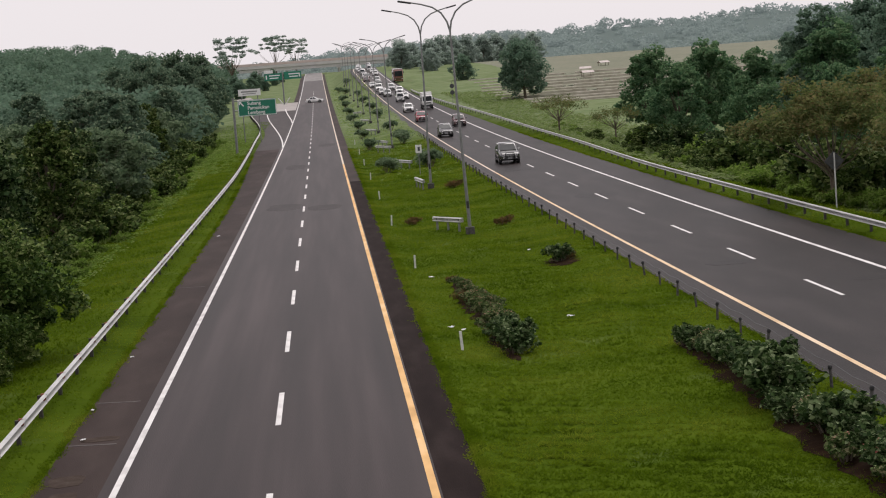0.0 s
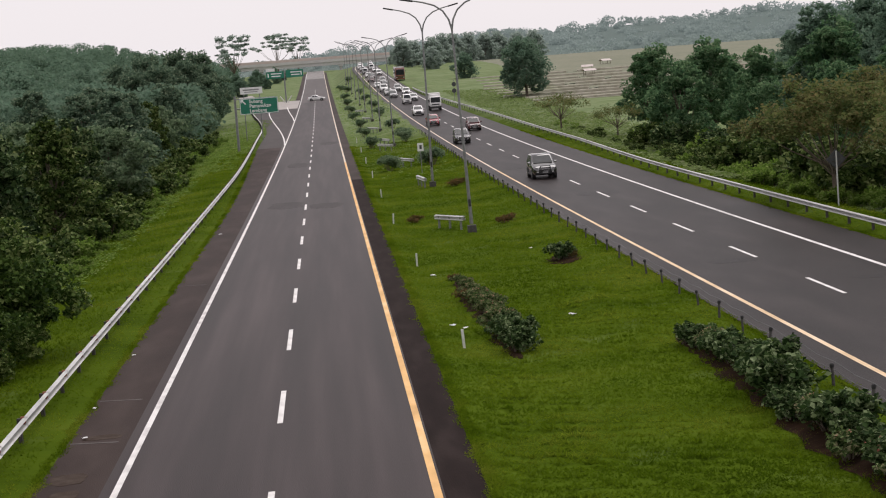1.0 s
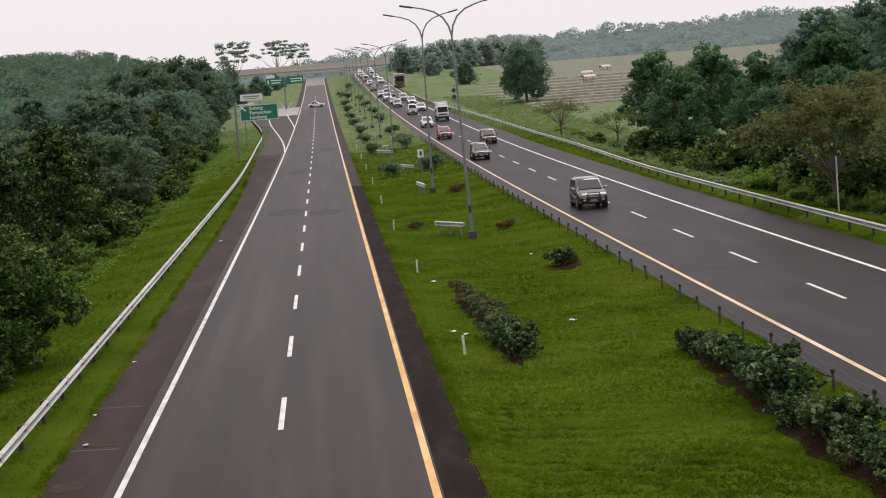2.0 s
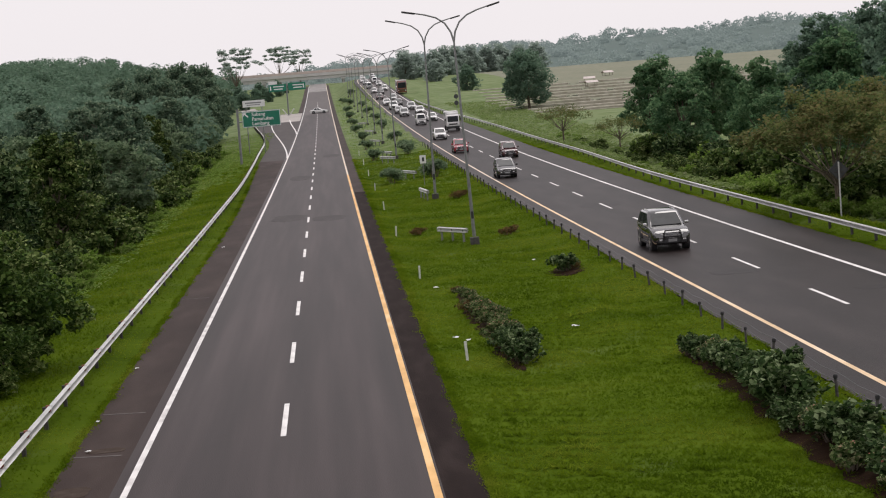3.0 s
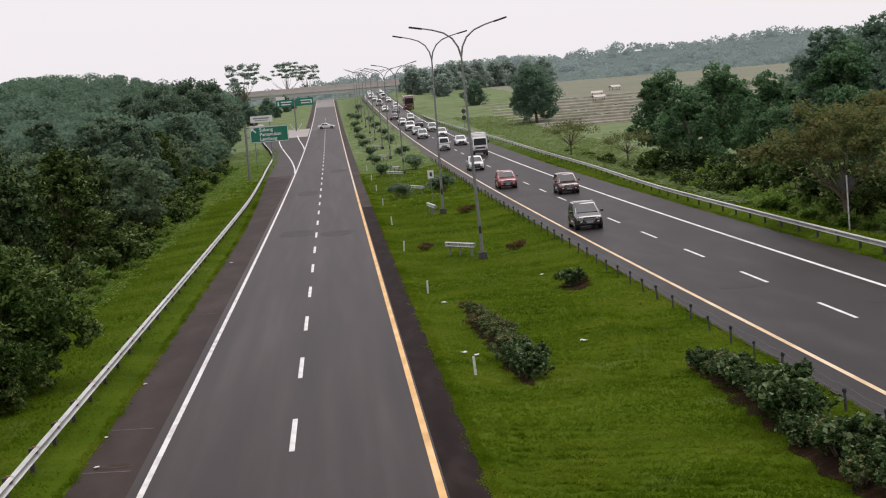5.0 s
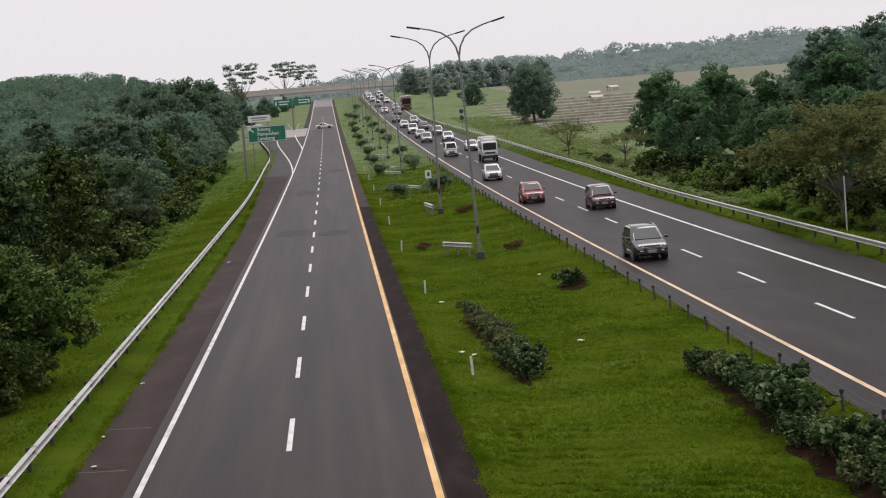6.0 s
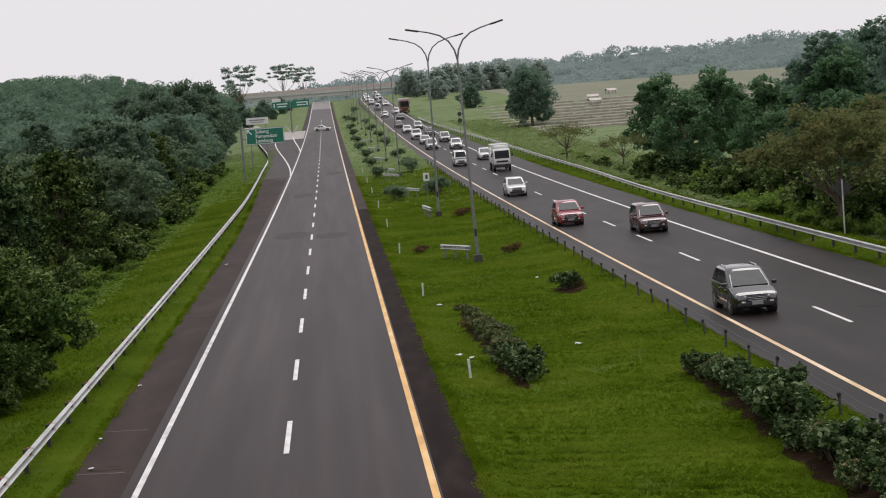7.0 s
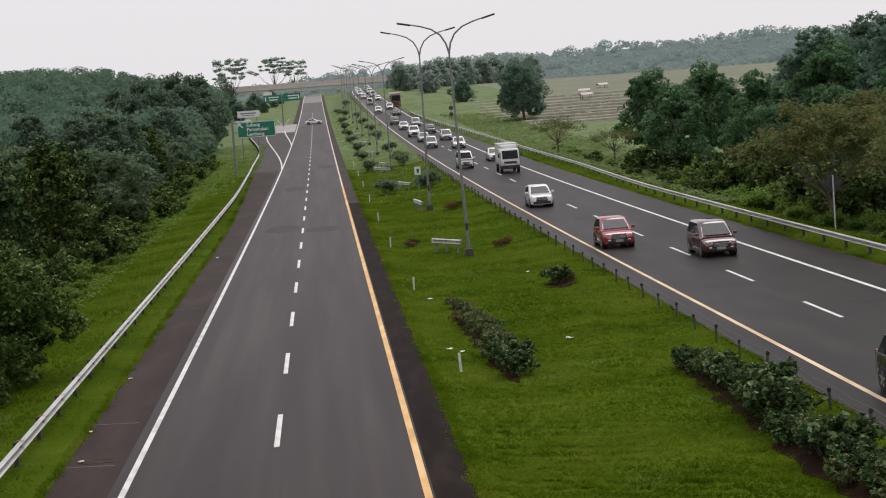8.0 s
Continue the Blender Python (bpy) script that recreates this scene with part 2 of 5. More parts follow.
def part(name, bm, mat, parent=None, label="", smooth=False):
    """Links a bmesh as one mesh object under its thing."""
    me = bpy.data.meshes.new(name)
    bmesh.ops.recalc_face_normals(bm, faces=bm.faces)
    bm.to_mesh(me)
    bm.free()
    me.materials.append(mat)
    if smooth:
        me.shade_smooth()
        me.set_sharp_from_angle(angle=radians(27))
    ob = new(name, me)
    ob.parent = parent
    return tagged(ob, label)


def child(name, me, parent, m=None, label=""):
    ob = new(name, me)
    ob.parent = parent
    if m is not None:
        ob.matrix_basis = m
    return tagged(ob, label)


def box(bm, c, s, bevel=0.0, m=None):
    """A box of size s about c, with rounded edges."""
    g = bmesh.ops.create_cube(bm, size=1.0)
    vs = g["verts"]
    bmesh.ops.transform(bm, matrix=Matrix.Translation(c) @ Matrix.Diagonal((*s, 1)), verts=vs)
    if bevel:
        es = list({e for v in vs for e in v.link_edges})
        r = bmesh.ops.bevel(bm, geom=es, offset=bevel, segments=2, affect="EDGES", profile=0.6)
        vs = list({v for v in vs if v.is_valid} | set(r["verts"]))
    if m is not None:
        bmesh.ops.transform(bm, matrix=m, verts=vs)
    return bm


def boxed(c, s, bevel=0.0, m=None):
    return box(bmesh.new(), c, s, bevel, m)


def tube(bm, path, radii, sides=8):
    """A tapered tube along a path of points."""
    rings = []
    for i, p in enumerate(path):
        a = Vector(path[max(i - 1, 0)])
        b = Vector(path[min(i + 1, len(path) - 1)])
        q = (b - a).to_track_quat("Z", "X").to_matrix()
        rings.append([bm.verts.new(Vector(p) + q @ Vector((math.cos(2 * math.pi * k / sides), math.sin(2 * math.pi * k / sides), 0)) * radii[i])
                      for k in range(sides)])
    for r0, r1 in zip(rings, rings[1:]):
        for k in range(sides):
            bm.faces.new((r0[k], r0[(k + 1) % sides], r1[(k + 1) % sides], r1[k]))
    bm.faces.new(rings[0][::-1])
    bm.faces.new(rings[-1])
    return bm


def loft(bm, rings):
    """Closed rings of equal count joined into one skin with end caps."""
    vr = [[bm.verts.new(v) for v in r] for r in rings]
    n = len(vr[0])
    for r0, r1 in zip(vr, vr[1:]):
        for k in range(n):
            bm.faces.new((r0[k], r0[(k + 1) % n], r1[(k + 1) % n], r1[k]))
    bm.faces.new(vr[0][::-1])
    bm.faces.new(vr[-1])
    return bm


# ---- the lie of the land ----
def ease(a, b, v):
    t = np.clip((v - a) / (b - a), 0, 1)
    return t * t * (3 - 2 * t)


def sag(y, a, y1, y2, y3):
    """A road that bends upwards from y1 to y2 and levels out at y3."""
    y = np.asarray(y, float)
    q = np.clip(y, y1, y2) - y1
    s = 2 * a * (y2 - y1)
    w = np.clip(y, y2, y3) - y2
    return a * q * q + s * (w - w * w / (2 * (y3 - y2)))


def left_z(y):
    return sag(y, 2.504e-5, 81.24, 700, 912)


def right_z(y):
    return 0.162 - 0.000534 * np.clip(y, -100, 555) + sag(y, 4.252e-5, 81.24, 555, 717)


def left_x(y):
    y = np.clip(np.asarray(y, float), -120, 730)
    return -5.434 - 1.136e-6 * y * y


def right_x(y):
    y = np.asarray(y, float)
    return 14.215 - 7.854e-6 * np.clip(y, 0, 587) ** 2 + 2.3e-4 * np.clip(y - 587, 0, 325) ** 2


def bank_x(y):
    """The outer edge of the paving beside the left carriageway, which follows the slip road."""
    y = np.asarray(y, float)
    return -7.4 - 1.75 * ease(116, 262.2, y) - 6.6 * ease(270.3, 427.9, y) - 12 * ease(408.4, 587.2, y)


def relief(x, y):
    """Low humps and mowing ridges of the median."""
    x, y = np.asarray(x, float), np.asarray(y, float)
    inside = ease(3.2, 4.2, x) * (1 - ease(11.4, 12.4, x))
    comb, zone = swaths(x, y)
    rows = 0.025 * comb * np.clip(1.4 * zone, 0, 1)
    return inside * (rows + 0.08 * np.sin(0.31 * y + 1.1 * x) * np.sin(0.9 * x - 0.17 * y))


def swaths(x, y):
    """The wave of the mower's swaths, and how strongly it shows at a place."""
    wob = 0.5 * np.sin(x * 1.7) + 0.35 * np.sin(y * 0.8 + x)
    zone = np.exp(-((x - 9.0) / 2.2) ** 2 - ((y - 66) / 9) ** 2) + 0.9 * np.exp(-((x - 5.2) / 1.5) ** 2 - ((y - 45) / 8) ** 2) + 0.5 * np.exp(-((x - 9.6) / 1.4) ** 2 - ((y - 92) / 7) ** 2) + 0.45 * np.exp(-((x - 8.3) / 1.3) ** 2 - ((y - 40) / 4) ** 2)
    comb = np.sin(2 * np.pi * (y + 0.5 * x + 0.35 * wob) / 0.85)
    return comb, zone * np.clip(0.55 + 0.9 * np.sin(2.3 * x + 0.6 * y) * np.sin(1.1 * y - 1.7 * x), 0, 1)


def ground_z(x, y):
    x, y = np.asarray(x, float), np.asarray(y, float)
    zl, zr = left_z(y), right_z(y)
    mid = ease(3.2, 12.0, x)
    z = zl * (1 - mid) + zr * mid
    inside = ease(2.8, 4.2, x) * (1 - ease(10.4, 12.2, x))
    z = z + 0.05 * ease(2.7, 3.0, x) * (1 - ease(12.75, 12.9, x)) - 0.18 * inside + 0.28 * inside * np.exp(-((x - 9.3) / 1.6) ** 2 - ((y - 68) / 6.5) ** 2)
    z = z + relief(x, y) + 0.2 * ease(24.35, 25.2, x) + 0.17 * ease(0.15, 0.9, bank_x(y) - x)
    edge = bank_x(y) - 1.6
    out = np.clip(edge - x, 0, None)
    z = z - 0.45 * ease(0.4, 5.0, out) - 1.85 * ease(6, 20, out) + 11.0 * ease(14, 70, out) * ease(213.4, 538.5, y)
    o2 = np.clip(x - 26.2, 0, None)
    z = z - 0.5 * ease(0, 3, o2) - 0.12 * ease(4, 60, o2) * zr
    far = ease(847.2, 1237.2, y)
    return z * (1 - far) + 14.0 * far + 5.0 * ease(1700, 2600, np.hypot(x, y))


def gz(x, y):
    return float(ground_z(x, y))


def ground():
    xs = np.concatenate([[-2500, -1500, -900, -600, -400, -280, -200, -150, -110, -80, -60, -45, -36, -30, -26], np.arange(-23, -9.4, 0.8),
                         np.arange(-9.2, 2.7, 1.3), np.arange(2.75, 12.7, 0.2), [12.78, 12.92], np.arange(13.2, 24.0, 1.4), np.arange(24.3, 33, 0.8),
                         [35, 38, 42, 47, 53, 60, 70, 82, 96, 115, 140, 175, 220, 280, 360, 480, 650, 900, 1500, 2500]])
    ys = np.concatenate([[-2500, -1200, -500, -250, -120, -60, -30, -10, 0, 10, 20], np.arange(26, 50, 0.5), np.arange(50, 88, 0.2), np.arange(88, 110, 0.6), np.arange(110, 230, 2),
                         np.arange(230, 560, 6), np.arange(560, 980, 20), [1000, 1060, 1160, 1300, 1450, 1700, 2000, 2500, 3200]])
    X, Y = np.meshgrid(xs, ys)
    Z = ground_z(X, Y)
    rng = np.random.default_rng(4)
    green = ((X > 3.0) & (X < 12.85)) | (X < bank_x(Y) - 0.2) | (X > 24.5)
    Z = Z - 0.05 + np.where(green, rng.normal(0, 0.01, X.shape), -0.06)
    n = len(xs)
    v = np.stack([X.ravel(), Y.ravel(), Z.ravel()], 1)
    f = [(r * n + c, r * n + c + 1, (r + 1) * n + c + 1, (r + 1) * n + c) for r in range(len(ys) - 1) for c in range(n - 1)]
    me = mesh_of("ground", v, f, GROUND, True)
    gx, gy = X.ravel(), Y.ravel()
    # Value rises with distance, painting haze; right of x 27.5 it marks rough grass.
    rough = np.where((gx > 2.7) & (gx < 13), (gy - 225) / 70, np.where(gx > 13, (gx - 27.5) / 1.5 + np.clip((gy - 156) / 65, -1, 9), (gy - 290) / 80))
    me.attributes.new("meadow_haze", "FLOAT", "POINT").data.foreach_set("value", np.clip(0.5 + 0.5 * rough, 0, 1).astype(np.float32))
    ob = new("ground", me)
    return tagged(ob, "bright green mown grass on rolling ground", "grass", kind="structure")


ground()


def strip(name, xa, xb, zf, y0, y1, mat, lift, parent=None, step=6.0, label="", thick=0.05):
    """A paved band between two edges that are functions of y, with a real thickness."""
    ys = np.arange(y0, y1 + 0.01, step)
    n = len(ys)
    top = zf(ys) + lift
    a, b = xa(ys) + 0 * ys, xb(ys) + 0 * ys
    v = np.concatenate([np.stack([a, ys, top], 1), np.stack([b, ys, top], 1), np.stack([a, ys, top - thick], 1), np.stack([b, ys, top - thick], 1)])
    f = []
    for i in range(n - 1):
        f += [(i, n + i, n + i + 1, i + 1), (i, i + 1, 2 * n + i + 1, 2 * n + i), (n + i + 1, n + i, 3 * n + i, 3 * n + i + 1)]
    f += [(0, 2 * n, 3 * n, n), (n - 1, 2 * n - 1, 4 * n - 1, 3 * n - 1)]
    ob = new(name, mesh_of(name, v, f, mat))
    ob.parent = parent
    return tagged(ob, label)


def off(fx, d):
    return lambda y: fx(y) + d


road_l = strip("road_1", off(left_x, -0.35), off(left_x, 7.35), left_z, -120, 912, ASPHALT, 0.0)
tagged(road_l, "worn grey asphalt carriageway, nearly empty", "road", kind="structure")
road_r = strip("road_2", off(right_x, -1.2), off(right_x, 7.45), right_z, -120, 815, ASPHALT_R, 0.0)
tagged(road_r, "dark grey asphalt carriageway carrying a queue of traffic", "road", kind="structure")
tagged(strip("pavement_8", bank_x, off(left_x, -0.35), left_z, 234, 477, ASPHALT_S, -0.004), "grey asphalt slip road leaving the carriageway", "slip road", kind="structure")
tagged(strip("pavement_1", bank_x, off(left_x, -0.35), left_z, -120, 234, SHOULDER, -0.004), "brown-grey asphalt hard shoulder with pale joints", "road shoulder", kind="structure")
tagged(strip("pavement_9", off(left_x, 7.35), off(left_x, 8.3), left_z, 156, 780, SHOULDER, -0.004), "lighter brown asphalt verge strip beside the pale line", "road shoulder", kind="structure")
tagged(strip("pavement_2", off(left_x, 7.35), off(left_x, 8.3), left_z, -120, 156, INNER, -0.004), "dark dirty asphalt verge strip beside the yellow line", "road shoulder", kind="structure")
tagged(strip("pavement_3", off(right_x, 7.45), lambda y: right_x(y) + 10.0 - 1.9 * ease(245.9, 424.7, y), right_z, -120, 780, ASPHALT_R, -0.004), "grey asphalt hard shoulder beside the guardrail", "road shoulder", kind="structure")
# Far stretch of the same road, its base colour paled for haze.
tagged(strip("pavement_7", off(left_x, 0.12), off(left_x, 7.08), left_z, 450, 684, ASPHALT_HAZED, 0.004), "asphalt past the crossing, coloured pale as by haze", "road", kind="structure")
tagged(strip("pavement_10", off(left_x, 0.12), off(left_x, 7.08), left_z, 684, 846, OLD_CONCRETE, 0.004), "pale concrete roadway below the overpass", "road", kind="structure")
# Haze again put into the asphalt colour, under the far queue.
tagged(strip("pavement_11", off(right_x, 0.12), off(right_x, 7.06), right_z, 438, 780, ASPHALT_HAZED, 0.003), "asphalt under the queue of cars, coloured pale as by haze", "road", kind="structure")
strip("edge_line", off(left_x, -0.08), off(left_x, 0.08), left_z, -120, 850, LINE_W, 0.006, road_l, thick=0.008)
strip("edge_line", off(left_x, 7.115), off(left_x, 7.295), left_z, -120, 186, LINE_Y, 0.006, road_l, thick=0.008, label="yellow edge line")
strip("edge_line", off(left_x, 7.125), off(left_x, 7.285), left_z, 186, 850, LINE_P, 0.006, road_l, thick=0.008, label="far yellow edge line, coloured pale as by haze")
strip("edge_line", off(right_x, -0.085), off(right_x, 0.085), right_z, -120, 150, LINE_F, 0.006, road_r, thick=0.008, label="yellow edge line")
strip("edge_line", off(right_x, -0.085), off(right_x, 0.085), right_z, 150, 780, LINE_P, 0.006, road_r, thick=0.008, label="far yellow edge line, coloured pale as by haze")
strip("edge_line", off(right_x, 7.1), off(right_x, 7.3), right_z, -120, 780, LINE_W, 0.006, road_r, thick=0.008)


def dashes(parent, fx, fz, first, count):
    bm = boxed((0, 0, 0.002), (0.15, 5.0, 0.008))
    me = bpy.data.meshes.new("lane_dash")
    bm.to_mesh(me)
    bm.free()
    me.materials.append(LINE_W)
    for k in range(count):
        y = first + 13 * k
        tilt = math.degrees(math.atan2(float(fz(y + 2.5)) - float(fz(y - 2.5)), 5.0))
        turn = -math.degrees(math.atan2(float(fx(y + 2.5)) - float(fx(y - 2.5)), 5.0))
        child("lane_dash", me, parent, pose(float(fx(y)) + 3.6, y, float(fz(y)) + 0.004, tilt, 0, turn))


dashes(road_l, left_x, left_z, -28.08, 46)
dashes(road_r, right_x, right_z, -26.46, 52)

# slip road: gore lines and the pale paved nose
strip("gore_line", lambda y: left_x(y) - 6.9 * ease(219.9, 427.9, y) - 8 * ease(392.2, 538.5, y), lambda y: left_x(y) + 0.2 - 6.9 * ease(219.9, 427.9, y) - 8 * ease(392.2, 538.5, y),
      left_z, 239, 490, LINE_W, 0.006, road_l, thick=0.008)
strip("gore_line", lambda y: left_x(y) - 3.0 * ease(314.2, 437.7, y) - 3.2 * ease(416.6, 489.7, y), lambda y: left_x(y) + 0.22 - 3.0 * ease(314.2, 437.7, y) - 3.2 * ease(416.6, 489.7, y),
      left_z, 334, 428, LINE_W, 0.006, road_l, thick=0.008)
tagged(strip("pavement_4", lambda y: left_x(y) - 6.5, off(left_x, -0.36), left_z, 412, 477, CONCRETE, 0.004), "pale concrete crossing at the slip road nose", "pavement", kind="structure")
tagged(strip("pavement_5", lambda y: bank_x(y) + 0.1, lambda y: bank_x(y) + 5.0, left_z, 464, 548, CONCRETE, 0.004), "pale paved slip road curving away", "slip road", kind="structure")
tagged(strip("pavement_6", off(left_x, -1.5), off(left_x, -0.36), left_z, 477, 780, SHOULDER, -0.002), "narrow asphalt shoulder past the slip road", "road shoulder", kind="structure")
for jy in (46.9, 53.2, 83.0, 128.0):
    o = part("joint_sealant", boxed((0, 0, 0), (1.3, 0.12, 0.008)), SEAL, road_l, "pale dusty joint across the shoulder")
    o.matrix_basis = pose(-6.68, jy, float(left_z(jy)), 0, 0, -10)


def patch(x, y, w, l, seed, road, zf, mat):
    """A thin ragged patch of darker resurfacing."""
    r = np.random.default_rng(seed)
    n = 22
    rim = [(w / 2 * math.copysign(abs(math.cos(a)) ** 0.6, math.cos(a)) * r.uniform(0.82, 1.08), l / 2 * math.copysign(abs(math.sin(a)) ** 0.6, math.sin(a)) * r.uniform(0.82, 1.08)) for a in np.linspace(0, 2 * math.pi, n, endpoint=False)]
    v = [(a, b, 0.003 + float(zf(y + b) - zf(y))) for a, b in rim] + [(a, b, -0.02 + float(zf(y + b) - zf(y))) for a, b in rim]
    f = [tuple(range(n))] + [(i, i + n, (i + 1) % n + n, (i + 1) % n) for i in range(n)]
    ob = child("patch", mesh_of("patch", v, f, mat), road, pose(x, y, float(zf(y))), "darker worn patch")
    return ob


PATCH = material("tyre_darkened_asphalt", [(0.014, 0.0095, 0.0088), (0.0235, 0.0165, 0.0155), (0.036, 0.0265, 0.025)], 1.0, 0.5, bump=0.3, bump_scale=50, stretch=(1.4, 0.15, 1), spec=0.08)
DUST = material("pale_road_dust", [(0.045, 0.033, 0.027), (0.062, 0.047, 0.039), (0.085, 0.067, 0.056)], 3, 0.9, bump=0.3, spec=0.03)
PATCH_R = material("oil_stained_asphalt", [(0.009, 0.0066, 0.0066), (0.0135, 0.0102, 0.0101), (0.02, 0.0156, 0.0154)], 1.0, 0.46, bump=0.3, bump_scale=50, spec=0.07)
for q in ((-3.3, 131, 2.6, 6.5, 3), (-0.4, 128, 2.4, 5.0, 4), (-3.1, 187, 2.2, 9.0, 5), (0.3, 236, 2.4, 8.0, 6)):
    patch(*q, road_l, left_z, PATCH)
for q in ((-6.75, 42.6, 0.9, 1.3, 11), (-6.6, 40.9, 0.7, 0.9, 12), (-6.55, 47.6, 1.0, 0.7, 13)):
    patch(*q, road_l, left_z, DUST)
for q in ((16.6, 74.5, 2.2, 1.6, 7), (20.0, 66, 1.5, 1.1, 8), (17.6, 118, 2.8, 3.5, 9), (16.0, 152, 2.4, 4.0, 10)):
    patch(*q, road_r, right_z, PATCH_R)


# ---- guardrails ----
def rail_profile():
    """The wave of a guardrail beam: sideways and upward offsets."""
    return [(0.0, -0.16), (0.065, -0.15), (0.1, -0.12), (0.065, -0.08), (-0.07, -0.035), (-0.07, 0.03), (0.065, 0.07), (0.1, 0.105), (0.065, 0.145), (0.0, 0.155)]


def beam(path, side, lift):
    """A waved steel beam along a path; side +1 turns its face to +x."""
    prof = [(side * a, 0.86 * b) for a, b in rail_profile()]
    outline = prof + [(a - side * 0.012, b) for a, b in reversed(prof)]
    bm = bmesh.new()
    rings = []
    for i, (x, y, z) in enumerate(path):
        p0, p1 = path[max(i - 1, 0)], path[min(i + 1, len(path) - 1)]
        d = Vector((p1[0] - p0[0], p1[1] - p0[1], 0)).normalized()
        nrm = Vector((d.y, -d.x, 0))
        rings.append([Vector((x, y, z + lift + b)) + nrm * a for a, b in outline])
    return loft(bm, rings)


def guardrail(fx, fz, y0, y1, side, label, plates=True):
    rail = tagged(new("guardrail"), label, "guardrail")
    rail.location = (0, 0, 0)
    ys = np.arange(y0, y1 + 0.1, 3.81)
    for a, b in zip(ys[:-1], ys[1:]):
        path = [(float(fx(v)), float(v), float(fz(v))) for v in np.linspace(a - 0.1, b + 0.1, 4)]
        part("beam", beam(path, side, 0.62), STEEL, rail)
    post = boxed((-0.13 * side, 0, 0.15), (0.11, 0.15, 1.16), 0.01)
    me = bpy.data.meshes.new("post")
    post.to_mesh(me)
    post.free()
    me.materials.append(DARK_STEEL)
    spacer = boxed((-0.04 * side, 0, 0.62), (0.1, 0.12, 0.3), 0.01)
    ms = bpy.data.meshes.new("spacer")
    spacer.to_mesh(ms)
    spacer.free()
    ms.materials.append(RUST)
    bolt = boxed((0.03 * side, 0, 0.62), (0.03, 0.12, 0.06), 0.006)
    mb = bpy.data.meshes.new("bolt_plate")
    bolt.to_mesh(mb)
    bolt.free()
    mb.materials.append(RUST)
    for v in np.arange(y0, y1 + 0.1, 3.81):
        m = pose(float(fx(v)), float(v), float(fz(v)))
        child("post", me, rail, m)
        if v < 240 and plates:
            child("spacer", ms, rail, m)
            child("bolt_plate", mb, rail, m, "rust-stained bolt plate")
    return rail


def rail_left_x(y):
    return -8.52 - 0.75 * ease(156.6, 245.9, y) - 0.55 * ease(213.4, 286.6, y) - 6.6 * ease(270.3, 427.9, y) - 6 * ease(408.4, 538.5, y)


def rail_right_x(y):
    return right_x(y) + 10.55 + 0.95 * ease(128.9, 189.1, y) - 3.4 * ease(245.9, 427.9, y)


guardrail(rail_left_x, lambda y: left_z(y) + 0.0, 28.36, 450, 1, "long galvanised steel guardrail on short posts beside the hard shoulder")
guardrail(rail_right_x, lambda y: right_z(y) - 0.04, 51, 421, -1, "galvanised steel guardrail along the wooded roadside", False)


def rail_piece(x0, y0, x1, y1):
    """A short length of guardrail that shields a lamp post."""
    z0, z1 = gz(x0, y0), gz(x1, y1)
    r = tagged(new("guardrail"), "short galvanised guardrail piece shielding a lamp post in the grass", "guardrail", "guardrail pieces in the median")
    r.location = (x0, y0, z0)
    path = [(t * (x1 - x0), t * (y1 - y0), t * (z1 - z0)) for t in (0, 0.3, 0.7, 1)]
    part("beam", beam(path, 1, 0.62), STEEL, r)
    part("beam", beam([(a, b + 0.24, c) for a, b, c in path], -1, 0.62), STEEL, r)
    for t in (0.12, 0.5, 0.88):
        part("post", boxed((t * (x1 - x0), t * (y1 - y0) + 0.12, t * (z1 - z0) + 0.28), (0.12, 0.14, 0.95), 0.01), POLE, r)


for q in ((5.95, 104.2, 7.35, 100.6), (6.95, 143, 7.35, 138.4), (6.3, 176.5, 7.95, 168), (5.8, 206, 7.4, 203), (6.4, 221.5, 7.5, 216), (6.0, 259, 7.4, 255), (6.3, 301, 7.5, 295), (5.9, 340, 7.3, 335)):
    rail_piece(*q)


# ---- lamp posts ----
def lamp_post():
    lamp = tagged(new("street_lamp"), "tall grey double-arm street lamp standing in the grass median", "street lamp", "median street lamps")
    part("base", boxed((0, 0, 0.05), (0.48, 0.48, 0.6), 0.03), POSTC, lamp, "concrete plinth")
    bm = bmesh.new()
    tube(bm, [(0, 0, 0.4), (0, 0, 5.5), (0, 0, 11.3)], [0.1, 0.075, 0.052], 10)
    part("pole", bm, POLE, lamp, smooth=True)
    part("hatch", boxed((0, -0.13, 1.6), (0.14, 0.05, 0.4), 0.01), TRIM, lamp)
    for s in (-1, 1):
        bm = bmesh.new()
        pts = [(0, 0, 11.2), (s * 0.12, 0, 11.75), (s * 0.4, 0, 12.25), (s * 0.85, 0, 12.6), (s * 1.45, 0, 12.82), (s * 2.1, 0, 12.98)]
        tube(bm, pts, [0.055, 0.05, 0.048, 0.045, 0.042, 0.036], 8)
        arm = part("arm", bm, POLE, lamp, smooth=True)
        part("lamp_head", boxed((0, 0, 0), (0.75, 0.24, 0.1), 0.04, pose(s * 2.35, 0, 13.02, 0, -s * 13, 0)), TRIM, arm)
    return lamp


lamp_first = lamp_post()
lamp_first.matrix_basis = pose(7.66, 99.4, gz(7.66, 99.4), 0, -1.6, 0)
